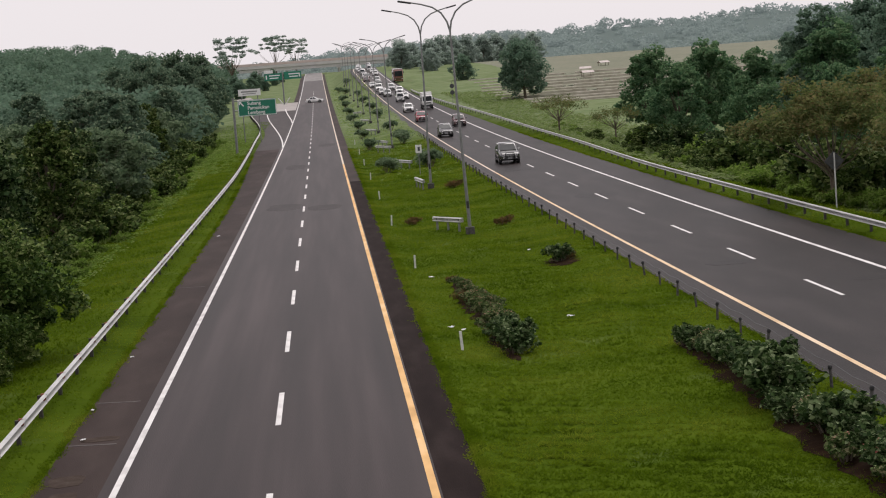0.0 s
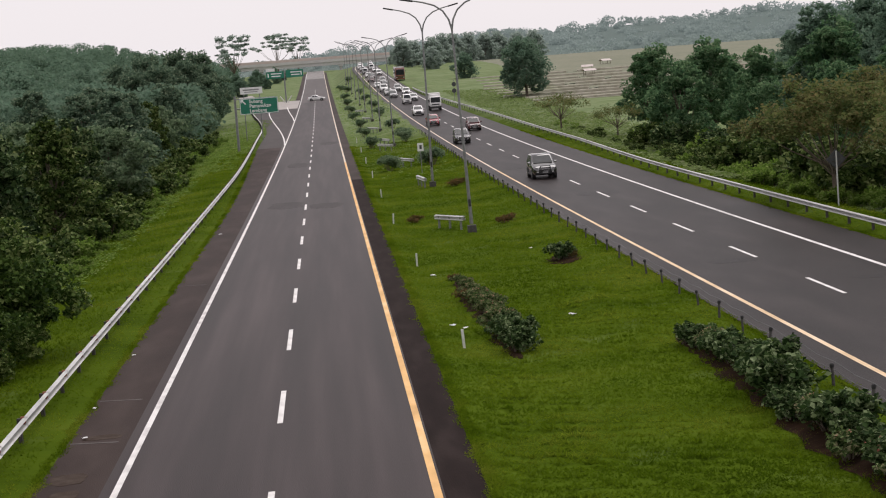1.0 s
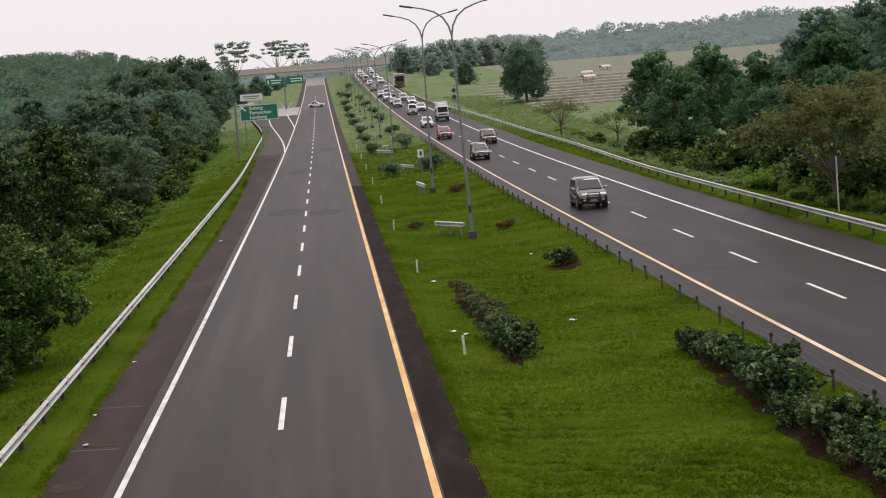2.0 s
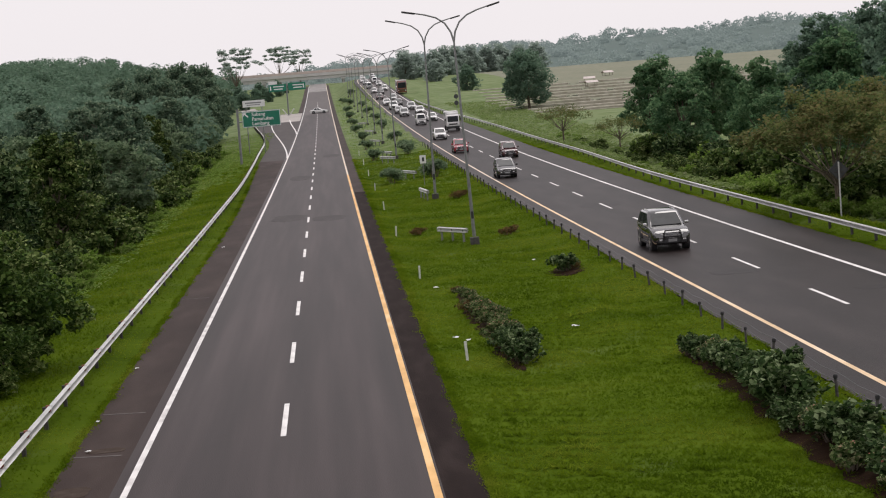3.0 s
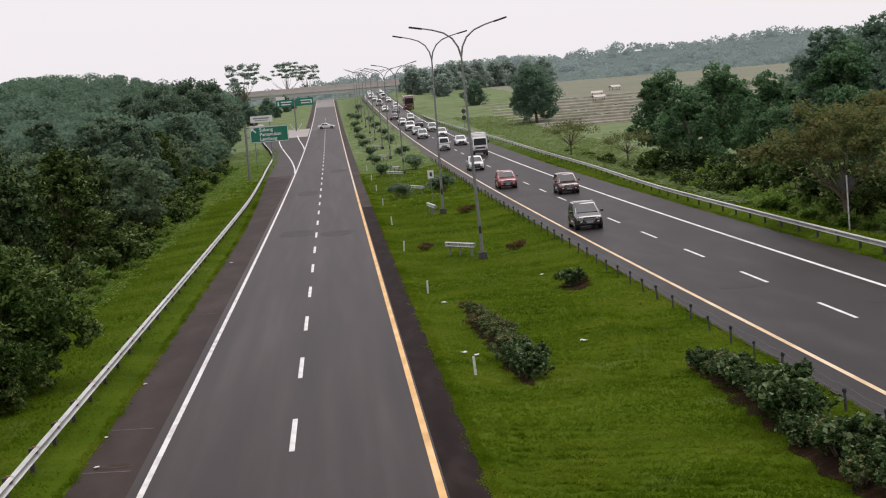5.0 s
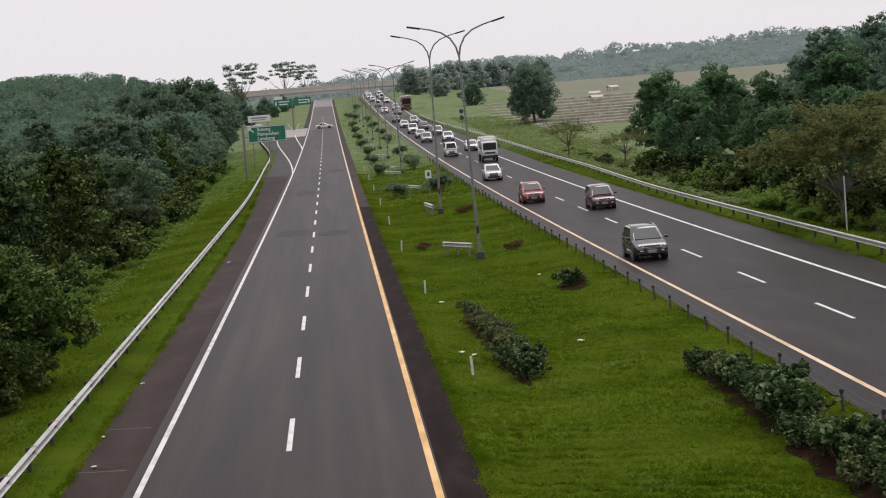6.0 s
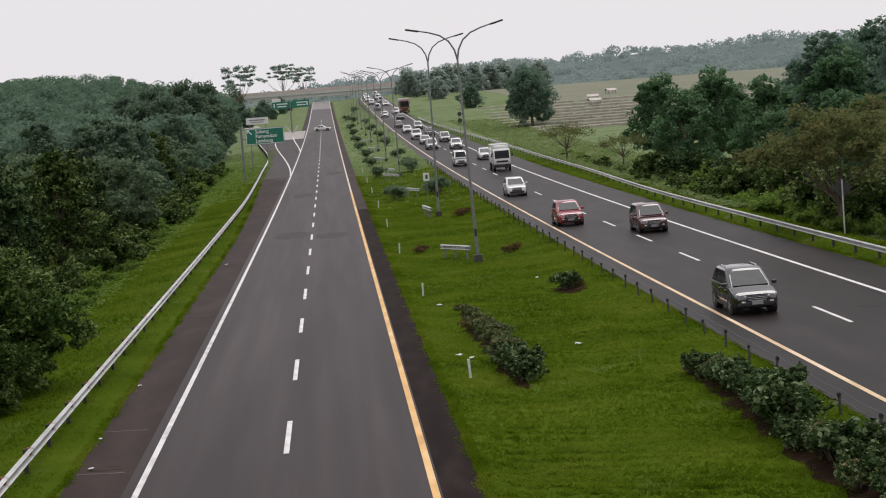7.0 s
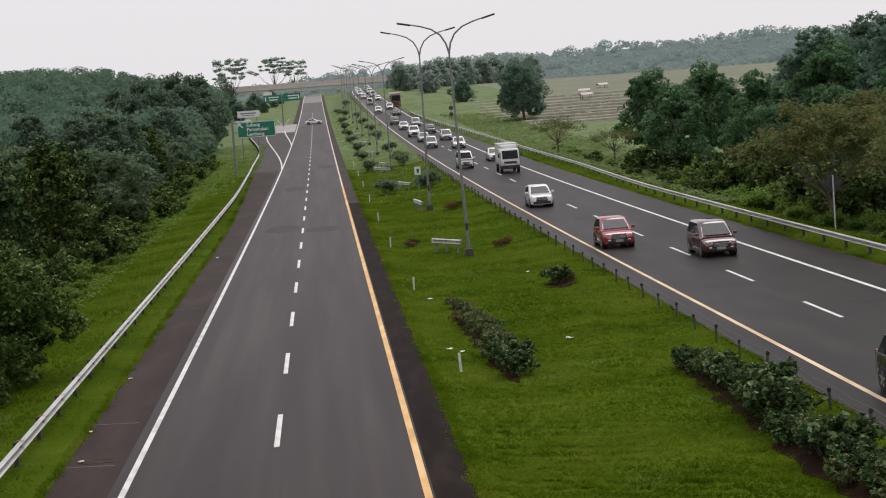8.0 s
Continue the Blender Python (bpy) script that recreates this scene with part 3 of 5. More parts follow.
for k, (x, y, tilt) in enumerate(((7.95, 139.6, 0.3), (7.9, 213, -0.8), (7.8, 258, 0), (7.8, 297, 0.3), (7.7, 340, 0), (7.6, 380, -0.3), (7.5, 419, 0.3), (7.4, 459, 0), (7.3, 500, 0.2), (7.2, 541, 0))):
    copy_thing(lamp_first, pose(x, y, gz(x, y) - 0.02, 0, tilt, (k * 37) % 7 - 3) @ Matrix.Scale(1.065 if k == 0 else 1.0, 4))


# ---- cable fence, stakes, signs ----
def fence_post():
    p = tagged(new("fence_post"), "short grey concrete fence post with a black cap", "post", "cable fence posts")
    bm = bmesh.new()
    tube(bm, [(0, 0, -0.2), (0, 0, 0.56)], [0.05, 0.046], 10)
    part("shaft", bm, POSTC, p, smooth=True)
    bm = bmesh.new()
    tube(bm, [(0, 0, 0.55), (0, 0, 0.58), (0, 0, 0.65), (0, 0, 0.68)], [0.052, 0.068, 0.068, 0.042], 10)
    part("cap", bm, BLACK, p, "black rubber cap")
    return p


def fence_x(y):
    return right_x(y) - 1.64


post_ys = [28.5 + 3.36 * k for k in range(62)]
first_post = fence_post()
for k, y in enumerate(post_ys):
    x = float(fence_x(y))
    m = pose(x, y, gz(x, y) - 0.05, random.uniform(-5, 5), random.uniform(-7, 7), random.uniform(0, 90)) @ Matrix.Scale(random.uniform(0.84, 1.04), 4)
    if k == 0:
        first_post.matrix_basis = m
    else:
        copy_thing(first_post, m)
for h in (0.62, 0.4):
    bm = bmesh.new()
    pts = []
    for y in post_ys:
        for t, dip in ((0, 0), (1.68, -0.06)):
            x = float(fence_x(y + t)) + 0.08
            pts.append((x, y + t, gz(x, y + t) - 0.05 + h + dip))
    tube(bm, pts, [0.009] * len(pts), 5)
    tagged(part("fence_cable", bm, WIRE), "slack steel cable strung along the fence posts", "cable")


def stake(x, y):
    z = gz(x, y)
    s = tagged(new("marker_stake"), "white painted marker stake standing in the grass", "stake", "marker stakes")
    s.matrix_basis = pose(x, y, z, random.uniform(-3, 3), random.uniform(-3, 3), 0)
    part("stick", boxed((0, 0, 0.22), (0.09, 0.05, 0.75), 0.012), STAKE, s)


for q in ((3.97, 58.6), (3.8, 84.9), (3.66, 109.4), (3.73, 133.6), (3.76, 158), (3.8, 182.5), (3.86, 207), (3.86, 233)):
    stake(*q)


def letters(text, size, m, mat, parent, name="lettering"):
    cu = bpy.data.curves.new(name, "FONT")
    cu.body, cu.size, cu.extrude, cu.align_x, cu.align_y = text, size, 0.006, "LEFT", "CENTER"
    cu.offset = 0.018 * size
    tmp = new(name, cu)
    bpy.context.view_layer.update()
    me = bpy.data.meshes.new_from_object(tmp.evaluated_get(bpy.context.evaluated_depsgraph_get()))
    bpy.data.objects.remove(tmp)
    me.materials.clear()
    me.materials.append(mat)
    return child(name, me, parent, m)


def facing(x, z, y=-0.07):
    return pose(x, y, z, 90, 0, 0)


def exit_sign():
    s = tagged(new("road_sign"), "large green exit sign with white place names on a pole", "road sign")
    x, y = -11.05, 228.0
    s.matrix_basis = pose(x, y, gz(x, y), 0, 0, 3)
    bm = bmesh.new()
    tube(bm, [(0, 0.2, -0.4), (0, 0.2, 6.9)], [0.17, 0.14], 12)
    part("pole", bm, POLE, s, smooth=True)
    for h in (5.3, 6.5):
        bm = bmesh.new()
        tube(bm, [(-0.1, 0.2, h), (5.0, 0.2, h)], [0.08, 0.07], 8)
        part("arm", bm, POLE, s)
    cx, cz, w, h = 2.95, 6.24 - gz(x, y), 4.8, 2.0
    board = part("board", boxed((cx, 0, cz), (w, 0.06, h), 0.02), GREEN, s)
    for a, b, c, d in ((cx, cz + h / 2 - 0.07, w - 0.05, 0.07), (cx, cz - h / 2 + 0.07, w - 0.05, 0.07)):
        part("border", boxed((a, -0.034, b), (c, 0.012, d)), SIGN_W, board)
    for a in (cx - w / 2 + 0.06, cx + w / 2 - 0.06):
        part("border", boxed((a, -0.034, cz), (0.07, 0.012, h - 0.2)), SIGN_W, board)
    for i, word in enumerate(("Subang", "Pamanukan", "Lembang")):
        letters(word, 0.6, facing(cx - 1.2, cz + 0.58 - 0.58 * i, -0.036), SIGN_W, board)
    bm = bmesh.new()
    for m in (pose(cx - 1.9, -0.036, cz + 0.55, 0, 45, 0),):
        box(bm, (0, 0, 0), (0.16, 0.012, 0.72), 0, m @ pose(0, 0, 0, 0, -90, 0))
    box(bm, (cx - 2.08, -0.036, cz + 0.8), (0.36, 0.013, 0.13))
    box(bm, (cx - 2.2, -0.036, cz + 0.66), (0.13, 0.014, 0.4))
    part("arrow", bm, SIGN_W, board, "white slanting arrow")


exit_sign()


def white_panel():
    s = tagged(new("notice_board"), "long white notice board with grey writing on posts", "sign")
    x, y = -11.7, 262.0
    s.matrix_basis = pose(x, y, gz(x, y))
    for a in (0.3, 2.6):
        bm = bmesh.new()
        tube(bm, [(a, 0.1, -0.3), (a, 0.1, 7.4)], [0.07, 0.07], 8)
        part("post", bm, POLE, s)
    b = part("board", boxed((1.45, 0, 7.1), (3.2, 0.05, 0.95), 0.015), SIGN_W, s)
    part("text_bar", boxed((1.4, -0.03, 7.22), (2.3, 0.012, 0.2)), SIGN_B, b)
    part("text_bar", boxed((1.4, -0.03, 6.92), (1.9, 0.012, 0.12)), SIGN_B, b)


white_panel()


def gantry_sign(x, y):
    s = tagged(new("road_sign"), "pair of green direction signs on a tall post", "road sign")
    z = gz(x, y)
    s.matrix_basis = pose(x, y, z)
    bm = bmesh.new()
    tube(bm, [(0, 0.2, -0.4), (0, 0.2, 8.2)], [0.2, 0.17], 10)
    part("pole", bm, POLE, s)
    for a in (-1.5, 1.5):
        bm = bmesh.new()
        tube(bm, [(a, -0.1, 1.7), (0, 0.0, -0.3)], [0.13, 0.13], 7)
        part("strut", bm, STAKE, s, "pale slanting strut")
    for h in (6.8, 7.7):
        bm = bmesh.new()
        tube(bm, [(-4.9, 0.2, h), (5.0, 0.2, h)], [0.08, 0.08], 6)
        part("arm", bm, POLE, s)
    for cx, cz, w, h in ((-2.3, 7.15, 4.5, 1.75), (2.65, 7.3, 4.4, 1.9)):
        b = part("board", boxed((cx, 0, cz), (w, 0.06, h), 0.02), GREEN, s)
        part("text_bar", boxed((cx + 0.3, -0.034, cz + 0.35), (w * 0.6, 0.012, 0.26)), SIGN_W, b)
        part("text_bar", boxed((cx + 0.2, -0.034, cz - 0.3), (w * 0.5, 0.012, 0.26)), SIGN_W, b)
        part("arrow", boxed((cx + (w / 2 - 0.5) * (1 if cx > 0 else -1), -0.034, cz), (0.3, 0.012, 1.0)), SIGN_W, b)
    part("exit_plate", boxed((-3.4, 0, 8.5), (2.2, 0.05, 0.75), 0.01), SIGN_W, s, "small white plate above the board")


gantry_sign(-9.4, 462.0)


def twin_round_sign():
    s = tagged(new("road_sign"), "two round dark-backed signs stacked on a thin post", "road sign")
    x, y = 24.5, 337.0
    s.matrix_basis = pose(x, y, gz(x, y) - 0.1)
    bm = bmesh.new()
    tube(bm, [(0, 0, -0.2), (0, 0, 4.3)], [0.05, 0.05], 8)
    part("post", bm, POLE, s)
    for h in (3.5, 2.3):
        bm = bmesh.new()
        tube(bm, [(0, -0.09, h), (0, -0.05, h)], [0.42, 0.42], 20)
        part("disc", bm, SIGN_D, s)


twin_round_sign()


def diamond_sign():
    s = tagged(new("road_sign"), "dark back of a diamond warning sign on a grey post", "road sign")
    x, y = 27.3, 95.6
    s.matrix_basis = pose(x, y, gz(x, y) - 0.02)
    bm = bmesh.new()
    tube(bm, [(0, -0.05, -0.3), (0, -0.05, 2.95)], [0.045, 0.045], 8)
    part("post", bm, STEEL, s)
    part("plate", boxed((0, 0, 0), (0.78, 0.03, 0.78), 0.04, pose(0, 0.02, 2.5, 0, 45, 0)), SIGN_D, s, "dark unpainted sign back")
    part("bracket", boxed((0, -0.01, 2.62), (0.5, 0.03, 0.05)), DARK_STEEL, s)
    part("bracket", boxed((0, -0.01, 2.38), (0.5, 0.03, 0.05)), DARK_STEEL, s)


diamond_sign()


def small_white_sign():
    s = tagged(new("road_sign"), "small white square marker sign on a thin post in the grass", "road sign")
    x, y = 8.25, 160.0
    s.matrix_basis = pose(x, y, gz(x, y))
    bm = bmesh.new()
    tube(bm, [(0, 0.05, -0.3), (0, 0.05, 2.6)], [0.035, 0.035], 6)
    part("post", bm, POLE, s)
    b = part("plate", boxed((0, 0, 2.25), (0.55, 0.03, 0.72), 0.02), SIGN_W, s)
    part("text_bar", boxed((0.02, -0.02, 2.25), (0.2, 0.012, 0.36)), SIGN_D, b)


small_white_sign()


# ---- the far bridge ----
# Concrete lightened so that the far overpass holds haze in its colour.
HAZED_CONCRETE = material("hazed_concrete", [(0.46, 0.45, 0.44), (0.56, 0.55, 0.54)], 0.4, 0.9, big=0.4)


def bridge():
    b = tagged(new("overpass"), "long concrete overpass in the distance, coloured pale as by haze", "bridge")
    y, z = 802.0, 15.8
    b.location = (0, y, z)
    bm = boxed((-32, 0, 0.9), (140, 9, 1.3), 0.05)
    part("deck", bm, HAZED_CONCRETE, b)
    part("girder", boxed((-32, -3.6, -0.45), (140, 0.8, 1.4), 0.04), HAZED_CONCRETE, b)
    part("girder", boxed((-32, 3.6, -0.45), (140, 0.8, 1.4), 0.04), HAZED_CONCRETE, b)
    # Salmon parapet, its colour lightened for haze too.
    part("parapet", boxed((-32, -4.4, 2.1), (140, 0.25, 1.1), 0.04), material("hazed_salmon_concrete", [(0.5, 0.4, 0.37), (0.58, 0.49, 0.46)], 0.6, 0.9), b, "pinkish parapet, lightened as by haze")
    part("parapet", boxed((-32, 4.4, 2.1), (140, 0.25, 1.1), 0.04), HAZED_CONCRETE, b)
    for x in (-26, 9, 48):
        bm = bmesh.new()
        for dy in (-2.4, 2.4):
            h = z - gz(x, y) + 0.6
            tube(bm, [(x, dy, -h), (x, dy, -0.6)], [0.6, 0.6], 12)
        box(bm, (x, 0, -1.3), (2.0, 8, 0.9), 0.05)
        part("pier", bm, HAZED_CONCRETE, b)


bridge()


# ---- plants ----
def leaf_mesh(name, centres, sizes, rng, mat, up=0.5, long=1.5):
    """Many small folded leaves about the given centres, as one mesh."""
    n = len(centres)
    nrm = rng.normal(size=(n, 3))
    nrm[:, 2] = np.abs(nrm[:, 2]) + up
    nrm /= np.linalg.norm(nrm, axis=1)[:, None]
    t = rng.normal(size=(n, 3))
    t -= nrm * (t * nrm).sum(1)[:, None]
    t /= np.linalg.norm(t, axis=1)[:, None]
    b = np.cross(nrm, t)
    s = np.asarray(sizes)[:, None]
    a0 = centres - t * s * long / 2
    a1 = centres + t * s * long / 2 - nrm * s * 0.15
    l = centres - b * s / 2 + nrm * s * 0.12
    r = centres + b * s / 2 + nrm * s * 0.12
    v = np.stack([a0, r, a1, l], 1).reshape(-1, 3)
    me = bpy.data.meshes.new(name)
    me.vertices.add(4 * n)
    me.vertices.foreach_set("co", v.ravel())
    idx = np.arange(4 * n).reshape(-1, 4)
    tri = np.concatenate([idx[:, [0, 1, 2]], idx[:, [0, 2, 3]]], 1).reshape(-1)
    me.loops.add(6 * n)
    me.loops.foreach_set("vertex_index", tri)
    me.polygons.add(2 * n)
    me.polygons.foreach_set("loop_start", np.arange(0, 6 * n, 3))
    me.update(calc_edges=True)
    me.materials.append(mat)
    return me


def clump_points(rng, n, centre, radius, flat=0.7):
    """Points gathered towards the shell of an uneven ball."""
    d = rng.normal(size=(n, 3))
    d /= np.linalg.norm(d, axis=1)[:, None]
    r = radius * (0.45 + 0.6 * rng.random(n) ** 0.6)
    return centre + d * r[:, None] * (1, 1, flat)


def tree(label, height, spread, mat, seed, leaves=5200, leaf=0.3, style="round", trunk_share=0.3, bare=0.0, dense=1.0, tiers=False):
    """A tapered trunk with limbs, and a crown of leafy clumps at the limbs' ends."""
    rng = np.random.default_rng(seed)
    t = tagged(new("tree"), label, "tree")
    bm = bmesh.new()
    base = height * trunk_share
    lean = rng.normal(0, 0.04, 2) * height
    top = np.array([lean[0], lean[1], height * (0.62 if style == "umbrella" else 0.8)])
    r0 = (0.013 if style == "umbrella" else 0.02) * height + 0.05
    tube(bm, [(0, 0, -0.4), (lean[0] * 0.2, lean[1] * 0.2, base * 0.6), (lean[0] * 0.5, lean[1] * 0.5, base + 0.2 * height), tuple(top)], [r0 * 1.2, r0, r0 * 0.7, r0 * 0.2], 7)
    pts, clumps = [], []
    k = 44 if tiers else (17 if style == "umbrella" else 30)
    for i in range(k):
        a = 2.4 * i + rng.uniform(-0.5, 0.5)
        if style == "umbrella":
            rad = spread * 0.5 * math.sqrt((i + 0.5) / k)
            end = np.array([rad * math.cos(a), rad * math.sin(a), height * (0.9 - 0.22 * (rad / (spread * 0.5)) ** 2) + rng.normal(0, 0.05) * height])
            cr, flat = spread * 0.17 * rng.uniform(0.75, 1.25), 0.42
            if tiers:
                up = rng.choice((0.1, 0.35, 0.6, 0.85, 1.0)) + rng.normal(0, 0.04)
                end = np.array([rad * (1.2 - 0.45 * up) * math.cos(a), rad * (1.2 - 0.45 * up) * math.sin(a), height * (0.6 + 0.36 * up)])
                cr, flat = spread * 0.085 * rng.uniform(0.5, 1.5), 0.32
        else:
            h = (i + 0.5) / k
            prof = math.sin(math.pi * min(1, 0.12 + 0.86 * h) ** 0.85) ** 0.7
            rad = spread * 0.4 * prof * rng.uniform(0.5, 1.15)
            end = np.array([rad * math.cos(a), rad * math.sin(a), base + (height * 0.93 - base) * h + rng.normal(0, 0.03) * height])
            cr, flat = spread * 0.16 * dense * rng.uniform(0.65, 1.3), 0.8
        end[:2] += lean * 0.6
        if (i % 4 == 0) if tiers else (i % 2 == 0 or style == "umbrella"):
            st = np.array([lean[0] * 0.4, lean[1] * 0.4, base * rng.uniform(0.75, 1.1) + (0.25 * height * i / k if style != "umbrella" else 0)])
            mid = st * 0.45 + end * 0.55 + np.array([0, 0, -0.04 * height])
            tube(bm, [tuple(st), tuple(mid), tuple(end)], [r0 * 0.42, r0 * 0.25, r0 * 0.07], 5)
        m = int(leaves / k * rng.uniform(0.7, 1.3) * (1 - bare))
        tufts = clump_points(rng, 11, end, cr * 0.95, flat)
        for tuft in tufts:
            clumps.append(clump_points(rng, max(4, int(m / 11 * rng.uniform(0.5, 1.5))), tuft, cr * 0.38 * rng.uniform(0.7, 1.4), 0.7))
    part("trunk", bm, BARK, t, smooth=True)
    c = np.concatenate(clumps)
    sizes = leaf * rng.uniform(0.6, 1.4, len(c))
    tagged(child("crown", leaf_mesh("crown", c, sizes, rng, mat, 0.8 if style == "umbrella" else 0.4), t), kind="stuff")
    return t


def bush_shape(name, label, size, mat, seed, leaves=1600, leaf=0.1, flowers=None, category="shrub", group=""):
    """A low shrub: a few woody stems under leafy clumps."""
    rng = np.random.default_rng(seed)
    b = tagged(new(name), label, category, group)
    bm = bmesh.new()
    cs = []
    for i in range(9):
        a = 2.4 * i + rng.uniform(-0.4, 0.4)
        rad = math.sqrt((i + 0.3) / 9) * 0.42
        end = np.array([rad * math.cos(a) * size[0], rad * math.sin(a) * size[1], size[2] * rng.uniform(0.42, 0.8)])
        tube(bm, [(end[0] * 0.3, end[1] * 0.3, -0.1), tuple(end * (0.8, 0.8, 0.6)), tuple(end)], [0.03, 0.02, 0.008], 5)
        big = 0.25 * min(size[0], size[1]) * rng.uniform(0.8, 1.2)
        for tuft in clump_points(rng, 7, end, big, min(1.0, 0.9 * size[2] / min(size[0], size[1]))):
            cs.append(clump_points(rng, int(leaves / 63 * rng.uniform(0.5, 1.5)), tuft, big * 0.5 * rng.uniform(0.6, 1.5), 0.9))
    part("woody_base", bm, BARK, b)
    c = np.concatenate(cs)
    c[:, 2] = np.abs(c[:, 2])
    tagged(child("foliage", leaf_mesh("foliage", c, leaf * rng.uniform(0.6, 1.4, len(c)), rng, mat), b), kind="stuff")
    if flowers is not None:
        top = c[c[:, 2] > np.quantile(c[:, 2], 0.72)]
        pick = top[rng.choice(len(top), min(len(top), 15), replace=False)] + (0, 0, 0.05)
        tagged(child("blossom", leaf_mesh("blossom", pick, 0.09 * rng.uniform(0.7, 1.3, len(pick)), rng, flowers, 1.0, 1.0), b), kind="stuff")
    return b


LEAF_TIP = leaf_material("pale_hedge_leaves", [(0.03, 0.058, 0.015), (0.075, 0.12, 0.035), (0.14, 0.19, 0.07), (0.27, 0.25, 0.14)], 0.28, 0.5)
FLOWER = leaf_material("pink_flowers", [(0.26, 0.085, 0.06), (0.4, 0.15, 0.12), (0.5, 0.26, 0.2), (0.54, 0.36, 0.27)])


def at_ground(x, y, turn=0.0, size=1.0, sink=0.05):
    return pose(x, y, gz(x, y) - sink, 0, 0, turn) @ Matrix.Scale(size, 4)


# woods left of the road
wood = [tree("dense dark green roadside tree with a full crown", 9.0, 8.0, LEAF_DARK, 11, 15000, 0.22, trunk_share=0.12),
        tree("leafy dark green tree at the edge of the wood", 9.5, 7.0, LEAF_MID, 12, 15000, 0.2, trunk_share=0.14),
        tree("tall dark tree with an uneven crown", 10.5, 7.5, LEAF_HAZY, 13, 15000, 0.22, trunk_share=0.16),
        tree("broad green tree among other trees", 8.0, 8.5, LEAF_SAGE, 14, 15000, 0.23, trunk_share=0.12)]
spots = [(-15.8, 88.3, 0.95, 0), (-18.0, 103, 1.0, 2), (-15.3, 116, 0.86, 1), (-21, 91.6, 1.0, 3), (-17.5, 130.6, 0.95, 2), (-24, 112.7, 1.05, 0), (-15.5, 145.2, 0.88, 3),
         (-20.5, 151.7, 1.0, 1), (-16.2, 163.1, 0.95, 0), (-27, 138.7, 1.1, 2), (-17.5, 180.9, 1.0, 2), (-23.5, 174.4, 1.1, 0), (-17.0, 198.8, 0.95, 1), (-30, 171.2, 1.1, 3),
         (-18.5, 218.3, 1.0, 3), (-25, 206.9, 1.1, 2), (-33, 200.4, 1.15, 1), (-19.5, 239.4, 0.95, 0), (-27, 236.2, 1.1, 1), (-36, 232.9, 1.15, 0), (-21, 265.4, 1.0, 2),
         (-30, 262.2, 1.1, 3), (-26, 291.4, 1.0, 1), (-19.5, 73.7, 0.85, 1), (-24.5, 78.6, 0.95, 2), (-31, 119.2, 1.1, 1), (-40, 197.2, 1.2, 2), (-46, 237.8, 1.2, 0), (-25, 60.7, 0.9, 0), (-35, 148.4, 1.1, 0),
         (-17.6, 278.4, 0.85, 3), (-18.2, 301.2, 0.9, 0), (-20.0, 327.2, 1.0, 2), (-23.5, 314.2, 1.05, 1), (-22.6, 349.9, 1.05, 0), (-26, 372.7, 1.1, 3), (-29, 346.7, 1.1, 2), (-30, 401.9, 1.15, 1)]
used = set()
for i, (x, y, s, k) in enumerate(spots):
    # Beyond 145 m mostly the trees whose leaf colours hold haze.
    k = (k % 2 if y < 145 else 2 + k % 2) if i % 6 else k
    x -= 2.2 * max(0.0, min(1.0, (26 + x) / 9)) if y > 80 else 0.0
    m = at_ground(x, y, i * 67 % 360, s * (1.0 if y < 190 else 1.06), 0.2)
    if k in used:
        copy_thing(wood[k], m)
    else:
        used.add(k)
        wood[k].matrix_basis = m
# taller trees where the wood meets the slip road: place, height of the crown's top
edge_tree = tree("tall haze-toned tree where wood and slip road meet", 15.0, 12.0, LEAF_HAZY, 15, 15000, 0.3, trunk_share=0.14)
for i, (x, y, top) in enumerate([(-37, 336, 14.4), (-31, 330, 16.0), (-26.8, 338, 16.8), (-23.6, 346, 16.4), (-21.3, 338, 13.6), (-28.5, 322, 14.0), (-33, 318, 13.2), (-24.5, 330, 14.6)]):
    m = at_ground(x, y, i * 97 % 360, (top - gz(x, y)) / 15.0, 0.2)
    if i:
        copy_thing(edge_tree, m)
    else:
        edge_tree.matrix_basis = m
near_tree = tree("low spreading tree with layered fresh green leaves", 5.0, 5.8, LEAF_NEAR, 21, 24000, 0.12, trunk_share=0.12)
near_tree.matrix_basis = at_ground(-12.4, 63.1, 20, 1.05, 0.1)
copy_thing(near_tree, at_ground(-13.2, 54.2, 130, 0.85, 0.1))
copy_thing(near_tree, at_ground(-16.3, 68.8, 250, 1.1, 0.1))
for i, (x, y, size) in enumerate([(-12.5, 58.4, 0.72), (-12.2, 51.0, 0.62), (-12.9, 48.0, 0.75), (-12.3, 44.6, 0.55), (-13.6, 74.5, 0.62), (-14.2, 82.0, 0.6)]):
    copy_thing(near_tree, at_ground(x, y, 60 + 83 * i, size, 0.15))

scrub = [bush_shape("bush", "unkempt green roadside bush", (2.4, 2.4, 1.6), LEAF_MID, 31, 2200, 0.16, category="bush"),
         bush_shape("bush", "bright green bush in tall weeds", (2.2, 2.6, 1.3), LEAF_BRIGHT, 32, 2000, 0.15, category="bush"),
         bush_shape("bush", "dark green bush below the trees", (2.8, 2.6, 2.0), LEAF_DARK, 33, 2400, 0.18, category="bush")]
used = set()
rng = np.random.default_rng(5)
scrub_spots = []
